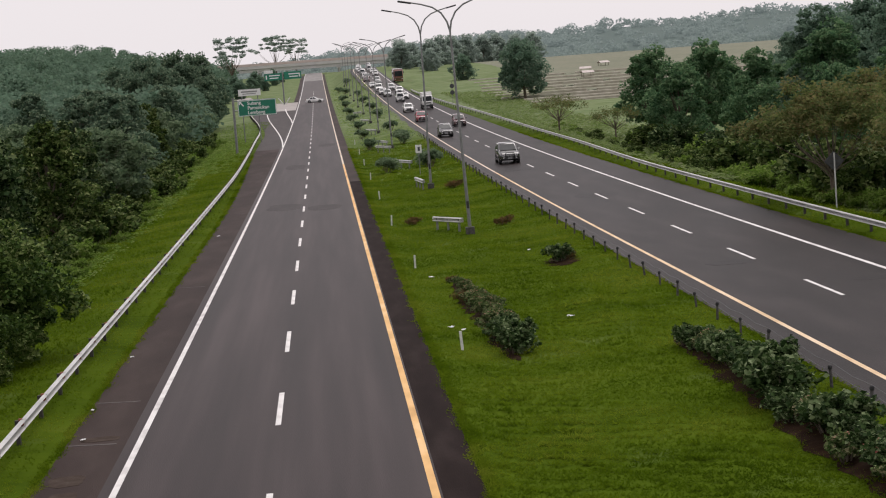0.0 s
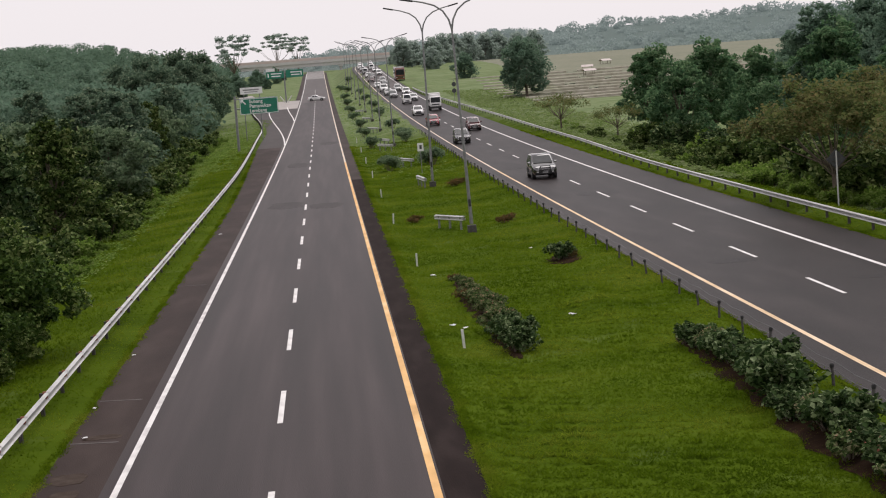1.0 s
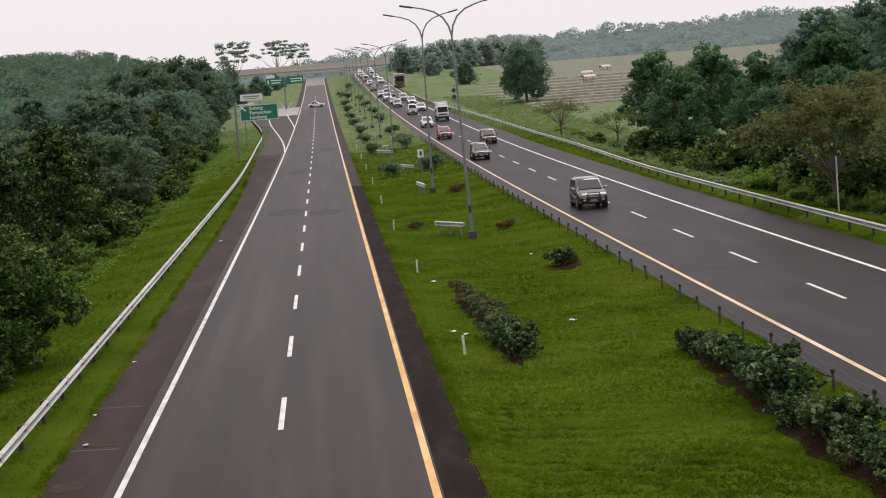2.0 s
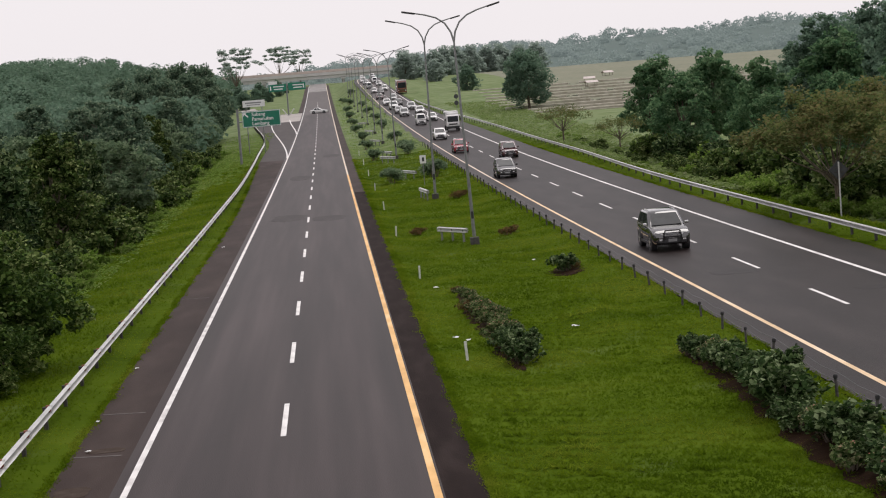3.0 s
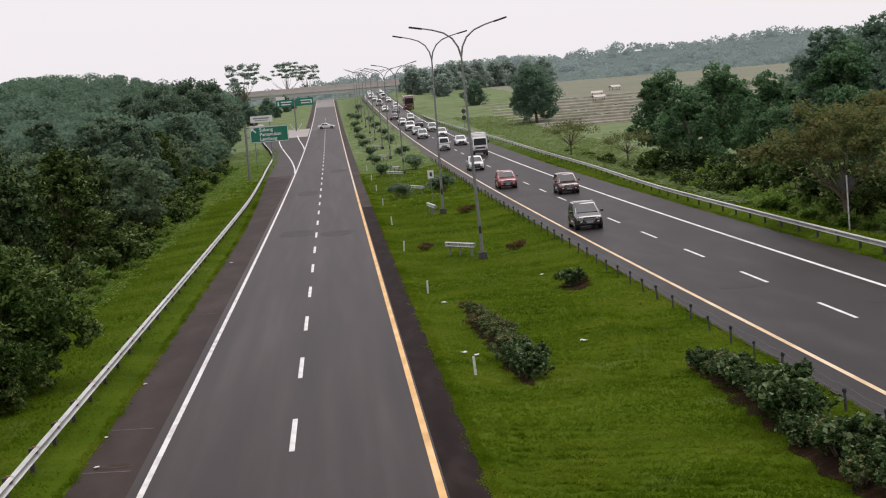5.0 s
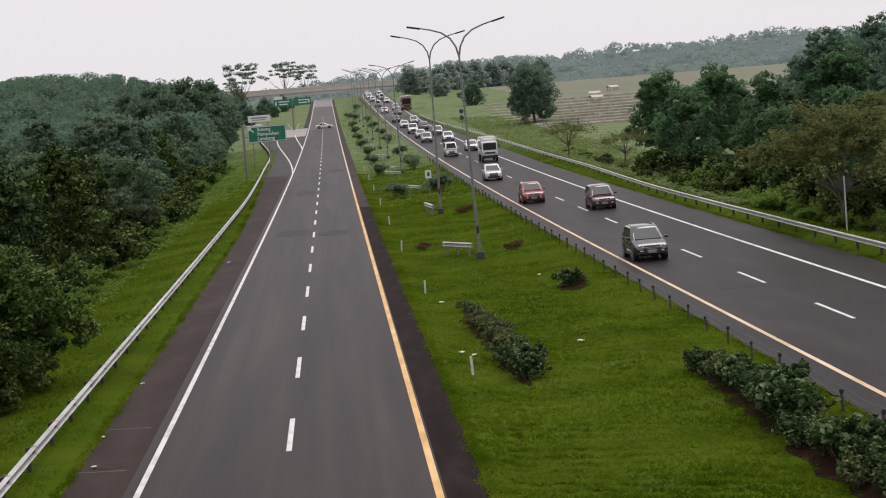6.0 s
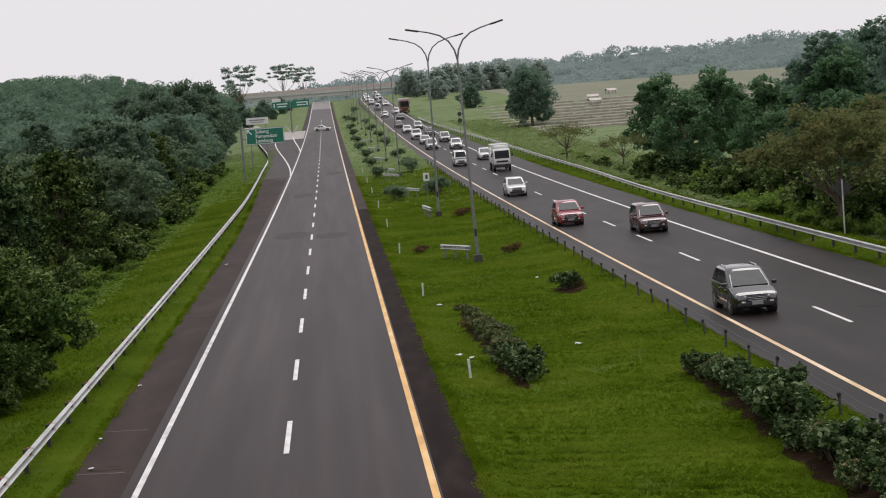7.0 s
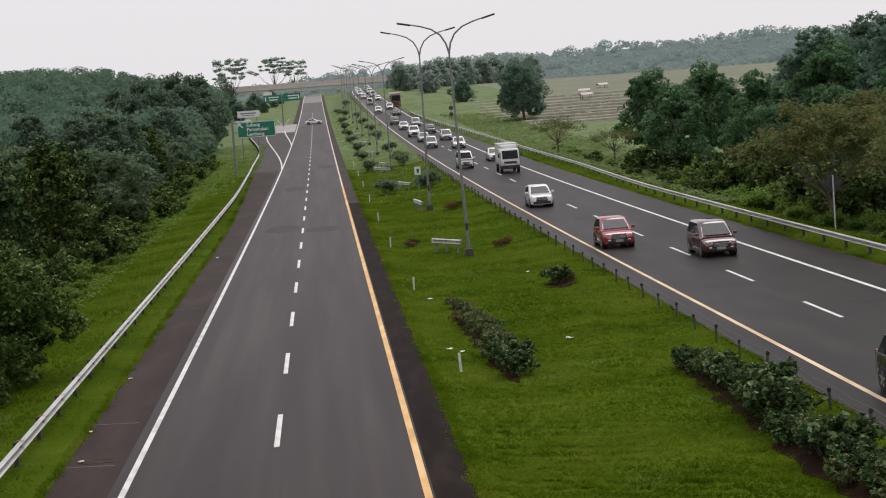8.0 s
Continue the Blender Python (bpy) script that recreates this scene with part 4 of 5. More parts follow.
for y in np.arange(64, 282, 4.6):
    scrub_spots.append((float(bank_x(y)) - 8.0 + rng.uniform(-0.8, 0.9), y + rng.uniform(-1, 1), rng.uniform(0.7, 1.25), int(rng.integers(0, 2))))
    scrub_spots.append((float(bank_x(y)) - 6.6 + rng.uniform(-0.5, 0.5), y + rng.uniform(-1.5, 1.5), rng.uniform(0.3, 0.6), 1))
for y in np.arange(77, 246, 3.6):
    scrub_spots.append((28.4 + rng.uniform(-0.5, 1.6) + 2.0 * float(ease(156.6, 213.4, y)), y + rng.uniform(-1, 1), rng.uniform(0.55, 1.05) * (1.0 if y < 158 else 0.5), int(rng.integers(0, 2)) if y > 128 else 1))
    if y < 178:
        scrub_spots.append((31.5 + rng.uniform(-0.7, 1.8), y + rng.uniform(-1, 1), rng.uniform(0.9, 1.5), int(rng.integers(0, 3))))
for i, (x, y, s, k) in enumerate(scrub_spots):
    m = at_ground(x, y, i * 71 % 360, s, 0.15)
    if k in used:
        copy_thing(scrub[k], m)
    else:
        used.add(k)
        scrub[k].matrix_basis = m

# trees right of the road
acacia = tree("spreading olive-brown acacia with a flat airy crown", 6.4, 9.0, LEAF_OLIVE, 41, 12000, 0.15, "umbrella", 0.3)
acacia.matrix_basis = at_ground(28.6, 100.5, 30)
copy_thing(acacia, at_ground(31.5, 86.7, 160, 0.98))
copy_thing(acacia, at_ground(36, 109.5, 260, 1.1))
green = [tree("full green tree beside the paddy field", 10.0, 7.0, LEAF_GROVE, 42, 15000, 0.21, trunk_share=0.15, dense=1.2),
         tree("dark green tree in a roadside grove", 10.5, 8.0, LEAF_GROVE, 43, 15000, 0.23, trunk_share=0.1, dense=1.2),
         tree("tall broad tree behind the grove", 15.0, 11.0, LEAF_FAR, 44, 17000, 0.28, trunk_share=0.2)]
grove = [(36.5, 200.4, 0.92, 0), (39.5, 184.2, 0.95, 0), (33.2, 166.3, 0.72, 1), (42, 171.2, 1.0, 1), (36, 145.2, 0.7, 1), (46, 161.4, 1.05, 0), (40, 138.7, 0.85, 1), (50, 180.9, 1.1, 1),
         (45, 135.4, 0.9, 0), (53, 151.7, 0.9, 2), (58, 167.9, 1.0, 2), (60, 145.2, 0.95, 2), (66, 161.4, 1.0, 2), (48, 119.2, 0.75, 1), (40, 119.2, 0.62, 0), (55, 128.9, 0.8, 2), (46, 164.7, 1.0, 2), (49, 151.7, 0.98, 2), (52, 166.3, 1.08, 2), (47.5, 138.7, 0.9, 2), (57, 154.9, 1.1, 2), (44, 193.9, 0.9, 1), (56, 193.9, 1.1, 0), (35.5, 127.3, 0.55, 1), (63, 184.2, 1.05, 2)]
used = set()
for i, (x, y, s, k) in enumerate(grove):
    m = at_ground(x, y, i * 83 % 360, s * (0.94 if k == 2 else 1.08), 0.2)
    if k in used:
        copy_thing(green[k], m)
    else:
        used.add(k)
        green[k].matrix_basis = m
# Crown takes the far ramp, so haze is part of its colour.
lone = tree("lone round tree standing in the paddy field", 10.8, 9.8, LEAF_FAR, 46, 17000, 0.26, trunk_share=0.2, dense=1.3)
lone.matrix_basis = at_ground(39.3, 346.7, 40)
small = tree("small bare-branched spreading tree beside the guardrail", 4.6, 6.4, LEAF_OLIVE, 47, 3000, 0.13, "umbrella", 0.35, 0.3)
small.matrix_basis = at_ground(28.2, 215.1, 0)
copy_thing(small, at_ground(31.5, 193.9, 100, 0.8))
far_tree = tree("distant tree with its crown coloured pale as by haze", 10.0, 9.5, LEAF_PALE, 48, 8000, 0.42, trunk_share=0.05, dense=1.25)
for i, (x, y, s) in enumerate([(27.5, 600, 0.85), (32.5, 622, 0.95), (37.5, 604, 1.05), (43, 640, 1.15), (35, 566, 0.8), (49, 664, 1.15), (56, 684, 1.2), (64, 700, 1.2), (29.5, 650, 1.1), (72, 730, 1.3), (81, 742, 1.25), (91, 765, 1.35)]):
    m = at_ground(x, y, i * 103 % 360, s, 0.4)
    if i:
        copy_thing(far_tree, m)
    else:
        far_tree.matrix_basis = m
# Skyline trees share the haze-painted leaves.
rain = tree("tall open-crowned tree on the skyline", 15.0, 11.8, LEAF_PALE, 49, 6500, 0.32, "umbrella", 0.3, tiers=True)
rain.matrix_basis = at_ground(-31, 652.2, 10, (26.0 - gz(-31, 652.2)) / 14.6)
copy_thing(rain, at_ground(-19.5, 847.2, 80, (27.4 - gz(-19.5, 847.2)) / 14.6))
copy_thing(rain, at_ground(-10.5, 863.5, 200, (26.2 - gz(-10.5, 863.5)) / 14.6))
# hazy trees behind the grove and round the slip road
belt = tree("haze-toned tree in a belt behind the field", 11.0, 10.5, LEAF_FAR, 45, 9000, 0.36, trunk_share=0.06, dense=1.25)
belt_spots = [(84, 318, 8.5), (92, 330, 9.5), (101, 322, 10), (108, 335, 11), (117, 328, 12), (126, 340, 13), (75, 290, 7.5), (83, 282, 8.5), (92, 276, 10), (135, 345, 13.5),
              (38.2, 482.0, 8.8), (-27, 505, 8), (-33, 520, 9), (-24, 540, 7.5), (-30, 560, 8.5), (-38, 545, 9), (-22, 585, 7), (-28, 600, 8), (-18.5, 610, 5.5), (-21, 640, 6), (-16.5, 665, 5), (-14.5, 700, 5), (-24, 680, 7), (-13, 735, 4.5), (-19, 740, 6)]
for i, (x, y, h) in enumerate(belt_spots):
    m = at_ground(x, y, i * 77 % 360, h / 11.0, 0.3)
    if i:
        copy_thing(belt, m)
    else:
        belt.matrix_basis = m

# flowering shrubs in the median
shrub = [bush_shape("shrub", "dark green hedge shrub with pink blossoms", (1.25, 1.25, 0.95), LEAF_HEDGE, 51, 1500, 0.095, FLOWER),
         bush_shape("shrub", "grey-green hedge shrub in a dug bed", (1.2, 1.35, 0.95), LEAF_HEDGE, 52, 1500, 0.1),
         bush_shape("shrub", "dry brown low shrub in the grass", (1.9, 1.7, 0.7), LEAF_RED, 53, 1300, 0.08),
         bush_shape("shrub", "dark rounded shrub in the mown median", (1.9, 2.1, 1.35), LEAF_SAGE, 54, 1700, 0.14)]
shrub.append(bush_shape("shrub", "pale green flowering shrub with brownish tips", (1.2, 1.2, 0.85), LEAF_TIP, 55, 1300, 0.09, FLOWER))
used = set()
beds = []
pick = np.random.default_rng(91)
for i in range(21):
    t = i / 20
    kind = 1 if t < 0.22 else (4 if t < 0.72 else (2 if i % 2 else 4))
    beds.append((5.75 - 0.55 * t + pick.uniform(-0.28, 0.28), 57.3 + 18.7 * t, pick.uniform(0.55, 0.98) * (1.0 if t < 0.75 else 0.7), kind))
for i in range(27):
    t = i / 26
    kind = (4 if i % 3 else 0) if t < 0.25 else (1 if i % 4 else 4)
    beds.append((10.95 + pick.uniform(-0.38, 0.38), 30.0 + 25.0 * t, pick.uniform(0.75, 1.4) * (1.0 if t < 0.9 else 0.8), kind))
beds += [(5.0, 77.8, 0.6, 2), (10.35, 82.3, 0.95, 1), (10.8, 82.8, 0.85, 2), (4.9, 110.3, 0.9, 2), (5.2, 111.7, 0.8, 2), (9.8, 103, 1.0, 2), (10.3, 104.9, 1.0, 2), (9.6, 138.7, 1.1, 2), (10, 140.3, 1.1, 2)]
beds += [(5.65, 166.3, 1.0, 3), (5.5, 171.2, 0.75, 3), (5.3, 215.1, 1.0, 3), (9.7, 169.6, 1.15, 3), (10.0, 175.3, 1.0, 3), (9.6, 219.9, 1.1, 3), (9.8, 229.7, 0.95, 3), (5.2, 249.2, 0.9, 3), (5.4, 281.7, 1.0, 3),
         (9.7, 262.2, 1.0, 3), (5.2, 319.1, 1.0, 3), (9.6, 310.9, 1.1, 3), (5.1, 356.4, 1.0, 3), (9.5, 351.6, 1.0, 3), (5.2, 398.7, 1.1, 3), (9.2, 392.2, 1.0, 3), (5.4, 440.9, 1.1, 3), (9.0, 437.7, 1.0, 3),
         (6.5, 489.7, 1.2, 3), (5.2, 522.2, 1.1, 3), (8, 546.6, 1.2, 3)]
for i, (x, y, s, k) in enumerate(beds):
    m = at_ground(x, y, i * 61 % 360, s, 0.04)
    if k in used:
        copy_thing(shrub[k], m)
    else:
        used.add(k)
        shrub[k].matrix_basis = m


def soil_bed(x0, y0, x1, y1, w):
    """A ragged bed of dug soil under a row of shrubs."""
    n = 40
    r = np.random.default_rng(8)
    v, f = [], []
    for i in range(n + 1):
        t = i / n
        cx, cy = x0 + (x1 - x0) * t, y0 + (y1 - y0) * t
        end = math.sqrt(max(0.02, 1 - (2 * t - 1) ** 6))
        for s in (-1, -0.5, 0, 0.5, 1):
            x = cx + s * w * end * (1 + 0.25 * r.normal() * abs(s))
            v.append((x, cy, gz(x, cy) + 0.03 * (1 - s * s) - 0.035 + 0.012 * r.normal()))
    for i in range(n):
        for k in range(4):
            a = i * 5 + k
            f.append((a, a + 1, a + 6, a + 5))
    tagged(new("soil_bed", mesh_of("soil_bed", v, f, SOIL, True)), "bare brown soil bed under a shrub row", "soil bed", kind="structure")


soil_bed(5.55, 55.9, 5.1, 77.0, 0.36)
soil_bed(10.85, 27.5, 10.8, 57.2, 0.42)
soil_bed(10.5, 80.6, 10.55, 84.0, 0.6)

# far woods and the paddy
def woods(name, label, mat, seed, spots, per, leaf):
    r = np.random.default_rng(seed)
    cs = []
    for x, y, z, rad, flat in spots:
        cs.append(clump_points(r, per, np.array([x, y, z]), rad, flat))
    c = np.concatenate(cs)
    tagged(new(name, leaf_mesh(name, c, leaf * r.uniform(0.6, 1.4, len(c)), r, mat, 0.6, 1.2)), label, "woods", kind="stuff")


r = np.random.default_rng(61)
hill = []
for i in range(900):
    y = r.uniform(246, 815)
    x = float(bank_x(y)) - 10 - abs(r.normal(0, 1)) * (24 + 0.062 * y)
    s = r.uniform(2.4, 4.4)
    hill.append((x, y, gz(x, y) + r.uniform(2.0, 8.5), s, 0.8))
woods("wooded_hill", "dense wood covering a low hill, coloured as by haze", LEAF_HILL, 62, hill, 330, 0.62)
# Hill copy of the glowing haze colour, darkened because its slope faces the sky.
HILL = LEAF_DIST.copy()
HILL.name = "hazed_hillside"
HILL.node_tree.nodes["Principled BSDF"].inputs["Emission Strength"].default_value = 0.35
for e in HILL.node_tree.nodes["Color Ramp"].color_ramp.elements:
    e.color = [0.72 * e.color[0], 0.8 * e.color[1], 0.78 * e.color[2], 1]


def far_hill():
    """A solid rise under the far woods."""
    xs, ys = np.linspace(-700, 1100, 70), np.array([1066, 1140, 1237, 1350, 1465, 1630])
    v, f = [], []
    for j, y in enumerate(ys):
        for x in xs:
            v.append((x, y, 8 + (ridge_top(x) - 14) * (0.05, 0.45, 0.8, 1, 1, 0)[j]))
    n = len(xs)
    for j in range(len(ys) - 1):
        for i in range(n - 1):
            f.append((j * n + i, j * n + i + 1, (j + 1) * n + i + 1, (j + 1) * n + i))
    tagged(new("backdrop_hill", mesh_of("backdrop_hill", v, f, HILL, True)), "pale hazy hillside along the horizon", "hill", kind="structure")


def ridge_top(x):
    return 27.5 + 11.3 * float(ease(-20, 230, x)) + 2.0 * math.sin(x * 0.021) + 1.6 * math.sin(x * 0.057 + 1)


far_hill()
ridge = []
for i in range(1500):
    x = r.uniform(-260, 620)
    y = r.uniform(1042, 1400)
    s = r.uniform(3, 6)
    u = (y - 1042) / 358
    ridge.append((x, y, 8 + (ridge_top(x) - 14) * min(1, 0.1 + u) + r.uniform(-1, 4.5), s, 0.75))
woods("backdrop_ridge", "wooded ridge along the horizon, pale and glowing as haze", LEAF_DIST, 63, ridge, 120, 1.3)


BUND = material("pale_earth_bund", [(0.27, 0.25, 0.19), (0.38, 0.355, 0.285), (0.48, 0.45, 0.375)], 0.7, 0.95, bump=0.4)


def paddy():
    """Stepped paddy field: low earth bunds between darker strips."""
    field = strip("paddy_field", lambda y: 31.0 + 0 * y + 8 * ease(294, 392, y), lambda y: 420 + 0 * y, lambda y: ground_z(60.0, y) + 0.06, 321, 1042, STRAW, 0.0, thick=0.4)
    tagged(field, "stepped dry paddy field with pale earth bunds", "field", kind="structure")
    rr = np.random.default_rng(7)
    for i in range(10):
        y = 324 + 12.4 * i + 0.5 * i * i
        x = 34 + rr.uniform(0, 5)
        z = float(ground_z(60.0, y)) + 0.02
        while x < 92:
            w = rr.uniform(12, 34)
            dy = rr.uniform(-1.6, 1.6)
            part("dark_strip", boxed((x + w / 2, y + 3.4 + dy, z + 0.03), (w, rr.uniform(3.0, 5.0), 0.3), 0.05), STRIP_DARK, field, "dark strip behind a bund")
            part("bund", boxed((x + w / 2, y + dy, z + 0.2), (w - rr.uniform(0.3, 2), rr.uniform(0.8, 1.4), rr.uniform(0.5, 0.85)), 0.2), BUND, field)
            x += w + rr.uniform(0.2, 1.6)


paddy()


def grass_stuff():
    """Tufts of grass, thickest where the camera is nearest."""
    r = np.random.default_rng(71)
    n = 400000
    y = 27 + 195 * r.random(n) ** 2.4
    x = np.where(r.random(n) < 0.74, r.uniform(2.85, 12.7, n), np.where(r.random(n) < 0.62, r.uniform(-14.5, -7.45, n), r.uniform(24.3, 29, n)))
    fringe = r.random(n) < 0.22
    pick = r.integers(0, 4, n)
    edge = np.choose(pick, [bank_x(y) - 0.02, left_x(y) + 8.33, right_x(y) - 1.24, right_x(y) + 10.05 - 1.9 * ease(245.9, 424.7, y)])
    inward = np.choose(pick, [-1.0, 1.0, -1.0, 1.0])
    ragged = 0.06 * np.sin(y * 1.3 + pick) + 0.05 * np.sin(y * 3.1 + 2 * pick)
    x = np.where(fringe, edge + inward * (r.normal(0.1, 0.1, n) + ragged), x)
    z = np.where(fringe, np.where((pick == 0) | (pick == 1), left_z(y), right_z(y)) - 0.01, ground_z(x, y) - 0.05)
    ridge_line = (np.sin(5.2 * (y * 0.62 + x * 0.9) + 1.5 * np.sin(x * 0.9)) > 0.55) & (np.sin(x * 0.8 + y * 0.11) * np.sin(y * 0.21 - x * 0.3) > -0.1) & (y < 95) & (x > 3) & ~fringe
    comb, zone = swaths(x, y)
    keep = ~((comb < 0.0) & (r.random(n) < 1.6 * zone) & (x > 3.2) & (x < 12.3))
    x, y, z, ridge_line, fringe, comb, zone = (a[keep] for a in (x, y, z, ridge_line, fringe, comb, zone))
    n = len(x)
    h = r.uniform(0.025, 0.06, n) * np.where(ridge_line, 1.8, 1.0) * np.where(x < -9.6, 2.2, 1.0) * np.where(x > 26, 2.5, 1.0)
    h = h * np.where((comb > 0.25) & (x > 3.2) & (x < 12.3) & ~fringe, 1 + 2.6 * np.clip(zone, 0, 1), 1.0)
    a = r.uniform(0, 2 * np.pi, n)
    w = 0.012 + 0.00026 * y
    dx, dy = np.cos(a) * w, np.sin(a) * w
    lx, ly = r.normal(0, 1.1, n) * h, r.normal(0, 1.1, n) * h
    v = np.stack([np.stack([x - dx, y - dy, z], 1), np.stack([x + dx, y + dy, z], 1), np.stack([x + lx, y + ly, z + h], 1)], 1).reshape(-1, 3)
    me = bpy.data.meshes.new("grass")
    me.vertices.add(3 * n)
    me.vertices.foreach_set("co", v.ravel())
    me.loops.add(3 * n)
    me.loops.foreach_set("vertex_index", np.arange(3 * n))
    me.polygons.add(n)
    me.polygons.foreach_set("loop_start", np.arange(0, 3 * n, 3))
    me.update(calc_edges=True)
    me.materials.append(BLADES)
    tagged(new("grass", me), "short tufts of green grass in the verges", "grass", kind="stuff")


grass_stuff()


def field_hut(x, y, turn, roof):
    """A low open shelter of posts under a pitched sheet roof."""
    h = tagged(new("field_hut"), "small open field shelter with a pale sheet roof", "hut", "field shelters")
    h.matrix_basis = pose(x, y, gz(x, y), 0, 0, turn) @ Matrix.Scale(0.75, 4)
    for a in (-1.6, 1.6):
        for b in (-1.1, 1.1):
            part("post", boxed((a, b, 0.9), (0.14, 0.14, 2.0), 0.01), BARK, h)
    for s in (-1, 1):
        part("roof", boxed((0, 0, 0), (4.2, 1.75, 0.08), 0.01, pose(0, s * 0.8, 2.15, -s * 24, 0, 0)), roof, h)
    part("floor", boxed((0, 0, 0.6), (3.4, 2.4, 0.12), 0.01), BARK, h)


ROOF = material("weathered_sheet_roof", [(0.5, 0.42, 0.39), (0.66, 0.6, 0.57)], 2, 0.7)
for q in ((66, 444, 10), (70.5, 477, -8), (82, 519, 20)):
    field_hut(*q, ROOF)


def scrap(x, y, size, turn):
    """A crumpled piece of litter."""
    r = np.random.default_rng(int(abs(x * 100) + y))
    n = 5
    v = [(size * (i / (n - 1) - 0.5), size * 0.7 * (j / (n - 1) - 0.5), 0.03 + 0.25 * size * r.random()) for j in range(n) for i in range(n)]
    f = [(j * n + i, j * n + i + 1, (j + 1) * n + i + 1, (j + 1) * n + i) for j in range(n - 1) for i in range(n - 1)]
    s = tagged(new("litter_scrap", mesh_of("litter_scrap", v, f, SIGN_W)), "crumpled white scrap of litter on the ground", "litter", "litter scraps")
    s.modifiers.new("thickness", "SOLIDIFY").thickness = 0.008
    base = gz(x, y) - 0.03 if 3 < x < 12.5 else float(left_z(y)) + 0.01
    s.matrix_basis = pose(x, y, base, 0, 0, turn)


for q in ((3.95, 63.5, 0.22, 20), (4.35, 62.8, 0.2, 70), (8.2, 63.0, 0.24, 130), (4.3, 80.5, 0.24, 10), (-7.0, 47.5, 0.14, 40), (-7.3, 52.0, 0.12, 80), (-6.9, 110, 0.18, 20), (9.6, 88, 0.2, 60), (-7.2, 62, 0.14, 15)):
    scrap(*q)
copy_thing(shrub[2], at_ground(29.2, 103, 30, 1.5))
copy_thing(shrub[2], at_ground(29.9, 106, 130, 1.3))

bright = np.random.default_rng(15)
for i in range(16):
    copy_thing(scrub[1], at_ground(28.2 + bright.uniform(-0.4, 2.4), 80 + 4.2 * i + bright.uniform(-1.5, 1.5), i * 53 % 360, bright.uniform(0.55, 0.95), 0.1))


def weeds(name, label, x0, x1, y0, y1, n, size, mat, seed, bias=1.2):
    """Loose tufts of taller growth over rough ground."""
    q = np.random.default_rng(seed)
    y = y0 + (y1 - y0) * q.random(n // 6) ** bias
    x = q.uniform(x0, x1, n // 6)
    c = np.repeat(np.stack([x, y, ground_z(x, y)], 1), 6, 0) + q.normal(0, 1, (n // 6 * 6, 3)) * (size * 1.2, size * 1.5, 0)
    c[:, 2] += np.abs(q.normal(0, size * 0.6, len(c)))
    tagged(new(name, leaf_mesh(name, c, size * q.uniform(0.5, 1.3, len(c)), q, mat, 3.5, 1.6)), label, "weeds", kind="stuff")


weeds("weeds", "loose pale green weeds on rough roadside ground", 26.3, 38, 120, 400, 24000, 0.26, LEAF_WEED, 81)
weeds("median_tufts", "small tufts of taller grass in the median", 3.1, 12.2, 150, 560, 13000, 0.13, LEAF_BRIGHT, 82, 0.8)
weeds("verge_tufts", "pale green tufts on the verge beside the slip road", -18.5, -9.8, 185, 350, 9000, 0.13, LEAF_BRIGHT, 84)
weeds("verge_weeds", "green weeds along the foot of the wood", -15.5, -12.4, 70, 280, 9000, 0.13, LEAF_BRIGHT, 83)


# ---- vehicles ----
def section(y, hw, z0, z1, r=0.12):
    """One cross-section of a car's lower body: tucked sill, bulging flank, leaning shoulder, crowned top."""
    h = z1 - z0
    half = [(hw * 0.86, z0), (hw * 0.95, z0 + 0.1 * h), (hw * 0.99, z0 + 0.34 * h), (hw, z0 + 0.55 * h), (hw * 0.985, z0 + 0.72 * h), (hw * 0.965, z1 - r * 0.75), (hw * 0.93, z1 - r * 0.25), (hw * 0.8, z1 - r * 0.03), (hw * 0.4, z1 + 0.012)]
    return [(x, y, z) for x, z in half] + [(-x, y, z) for x, z in reversed(half)]


def wheel_meshes(radius, width):
    bm = bmesh.new()
    w = width / 2
    tube(bm, [(-w, 0, 0), (-w * 0.8, 0, 0), (w * 0.8, 0, 0), (w, 0, 0)], [radius * 0.9, radius, radius, radius * 0.9], 24)
    tyre = bpy.data.meshes.new("tyre")
    bm.to_mesh(tyre)
    bm.free()
    tyre.materials.append(BLACK)
    bm = bmesh.new()
    tube(bm, [(-w * 1.04, 0, 0), (w * 1.04, 0, 0)], [radius * 0.2, radius * 0.2], 12)
    for k in range(5):
        box(bm, (0, 0, radius * 0.36), (width * 1.03, radius * 0.2, radius * 0.56), 0.008, pose(0, 0, 0, 72 * k, 0, 0))
    rim = bpy.data.meshes.new("rim")
    bm.to_mesh(rim)
    bm.free()
    rim.materials.append(RIM)
    return tyre, rim


def quad(bm, pts, thick, out):
    """A thin pane over four corners, standing proud along out."""
    o = Vector(out).normalized()
    a = [bm.verts.new(Vector(p) + o * thick) for p in pts]
    b = [bm.verts.new(Vector(p) - o * 0.01) for p in pts]
    bm.faces.new(a)
    bm.faces.new(b[::-1])
    for i in range(4):
        j = (i + 1) % 4
        bm.faces.new((a[i], b[i], b[j], a[j]))


def crisp(bm, limit=38.0):
    """Marks creases sharp, so that flat panels stay flat."""
    bm.normal_update()
    for e in bm.edges:
        if len(e.link_faces) == 2 and e.calc_face_angle(0.0) > radians(limit):
            e.smooth = False


def lerp(a, b, t):
    return tuple(p + (q - p) * t for p, q in zip(a, b))


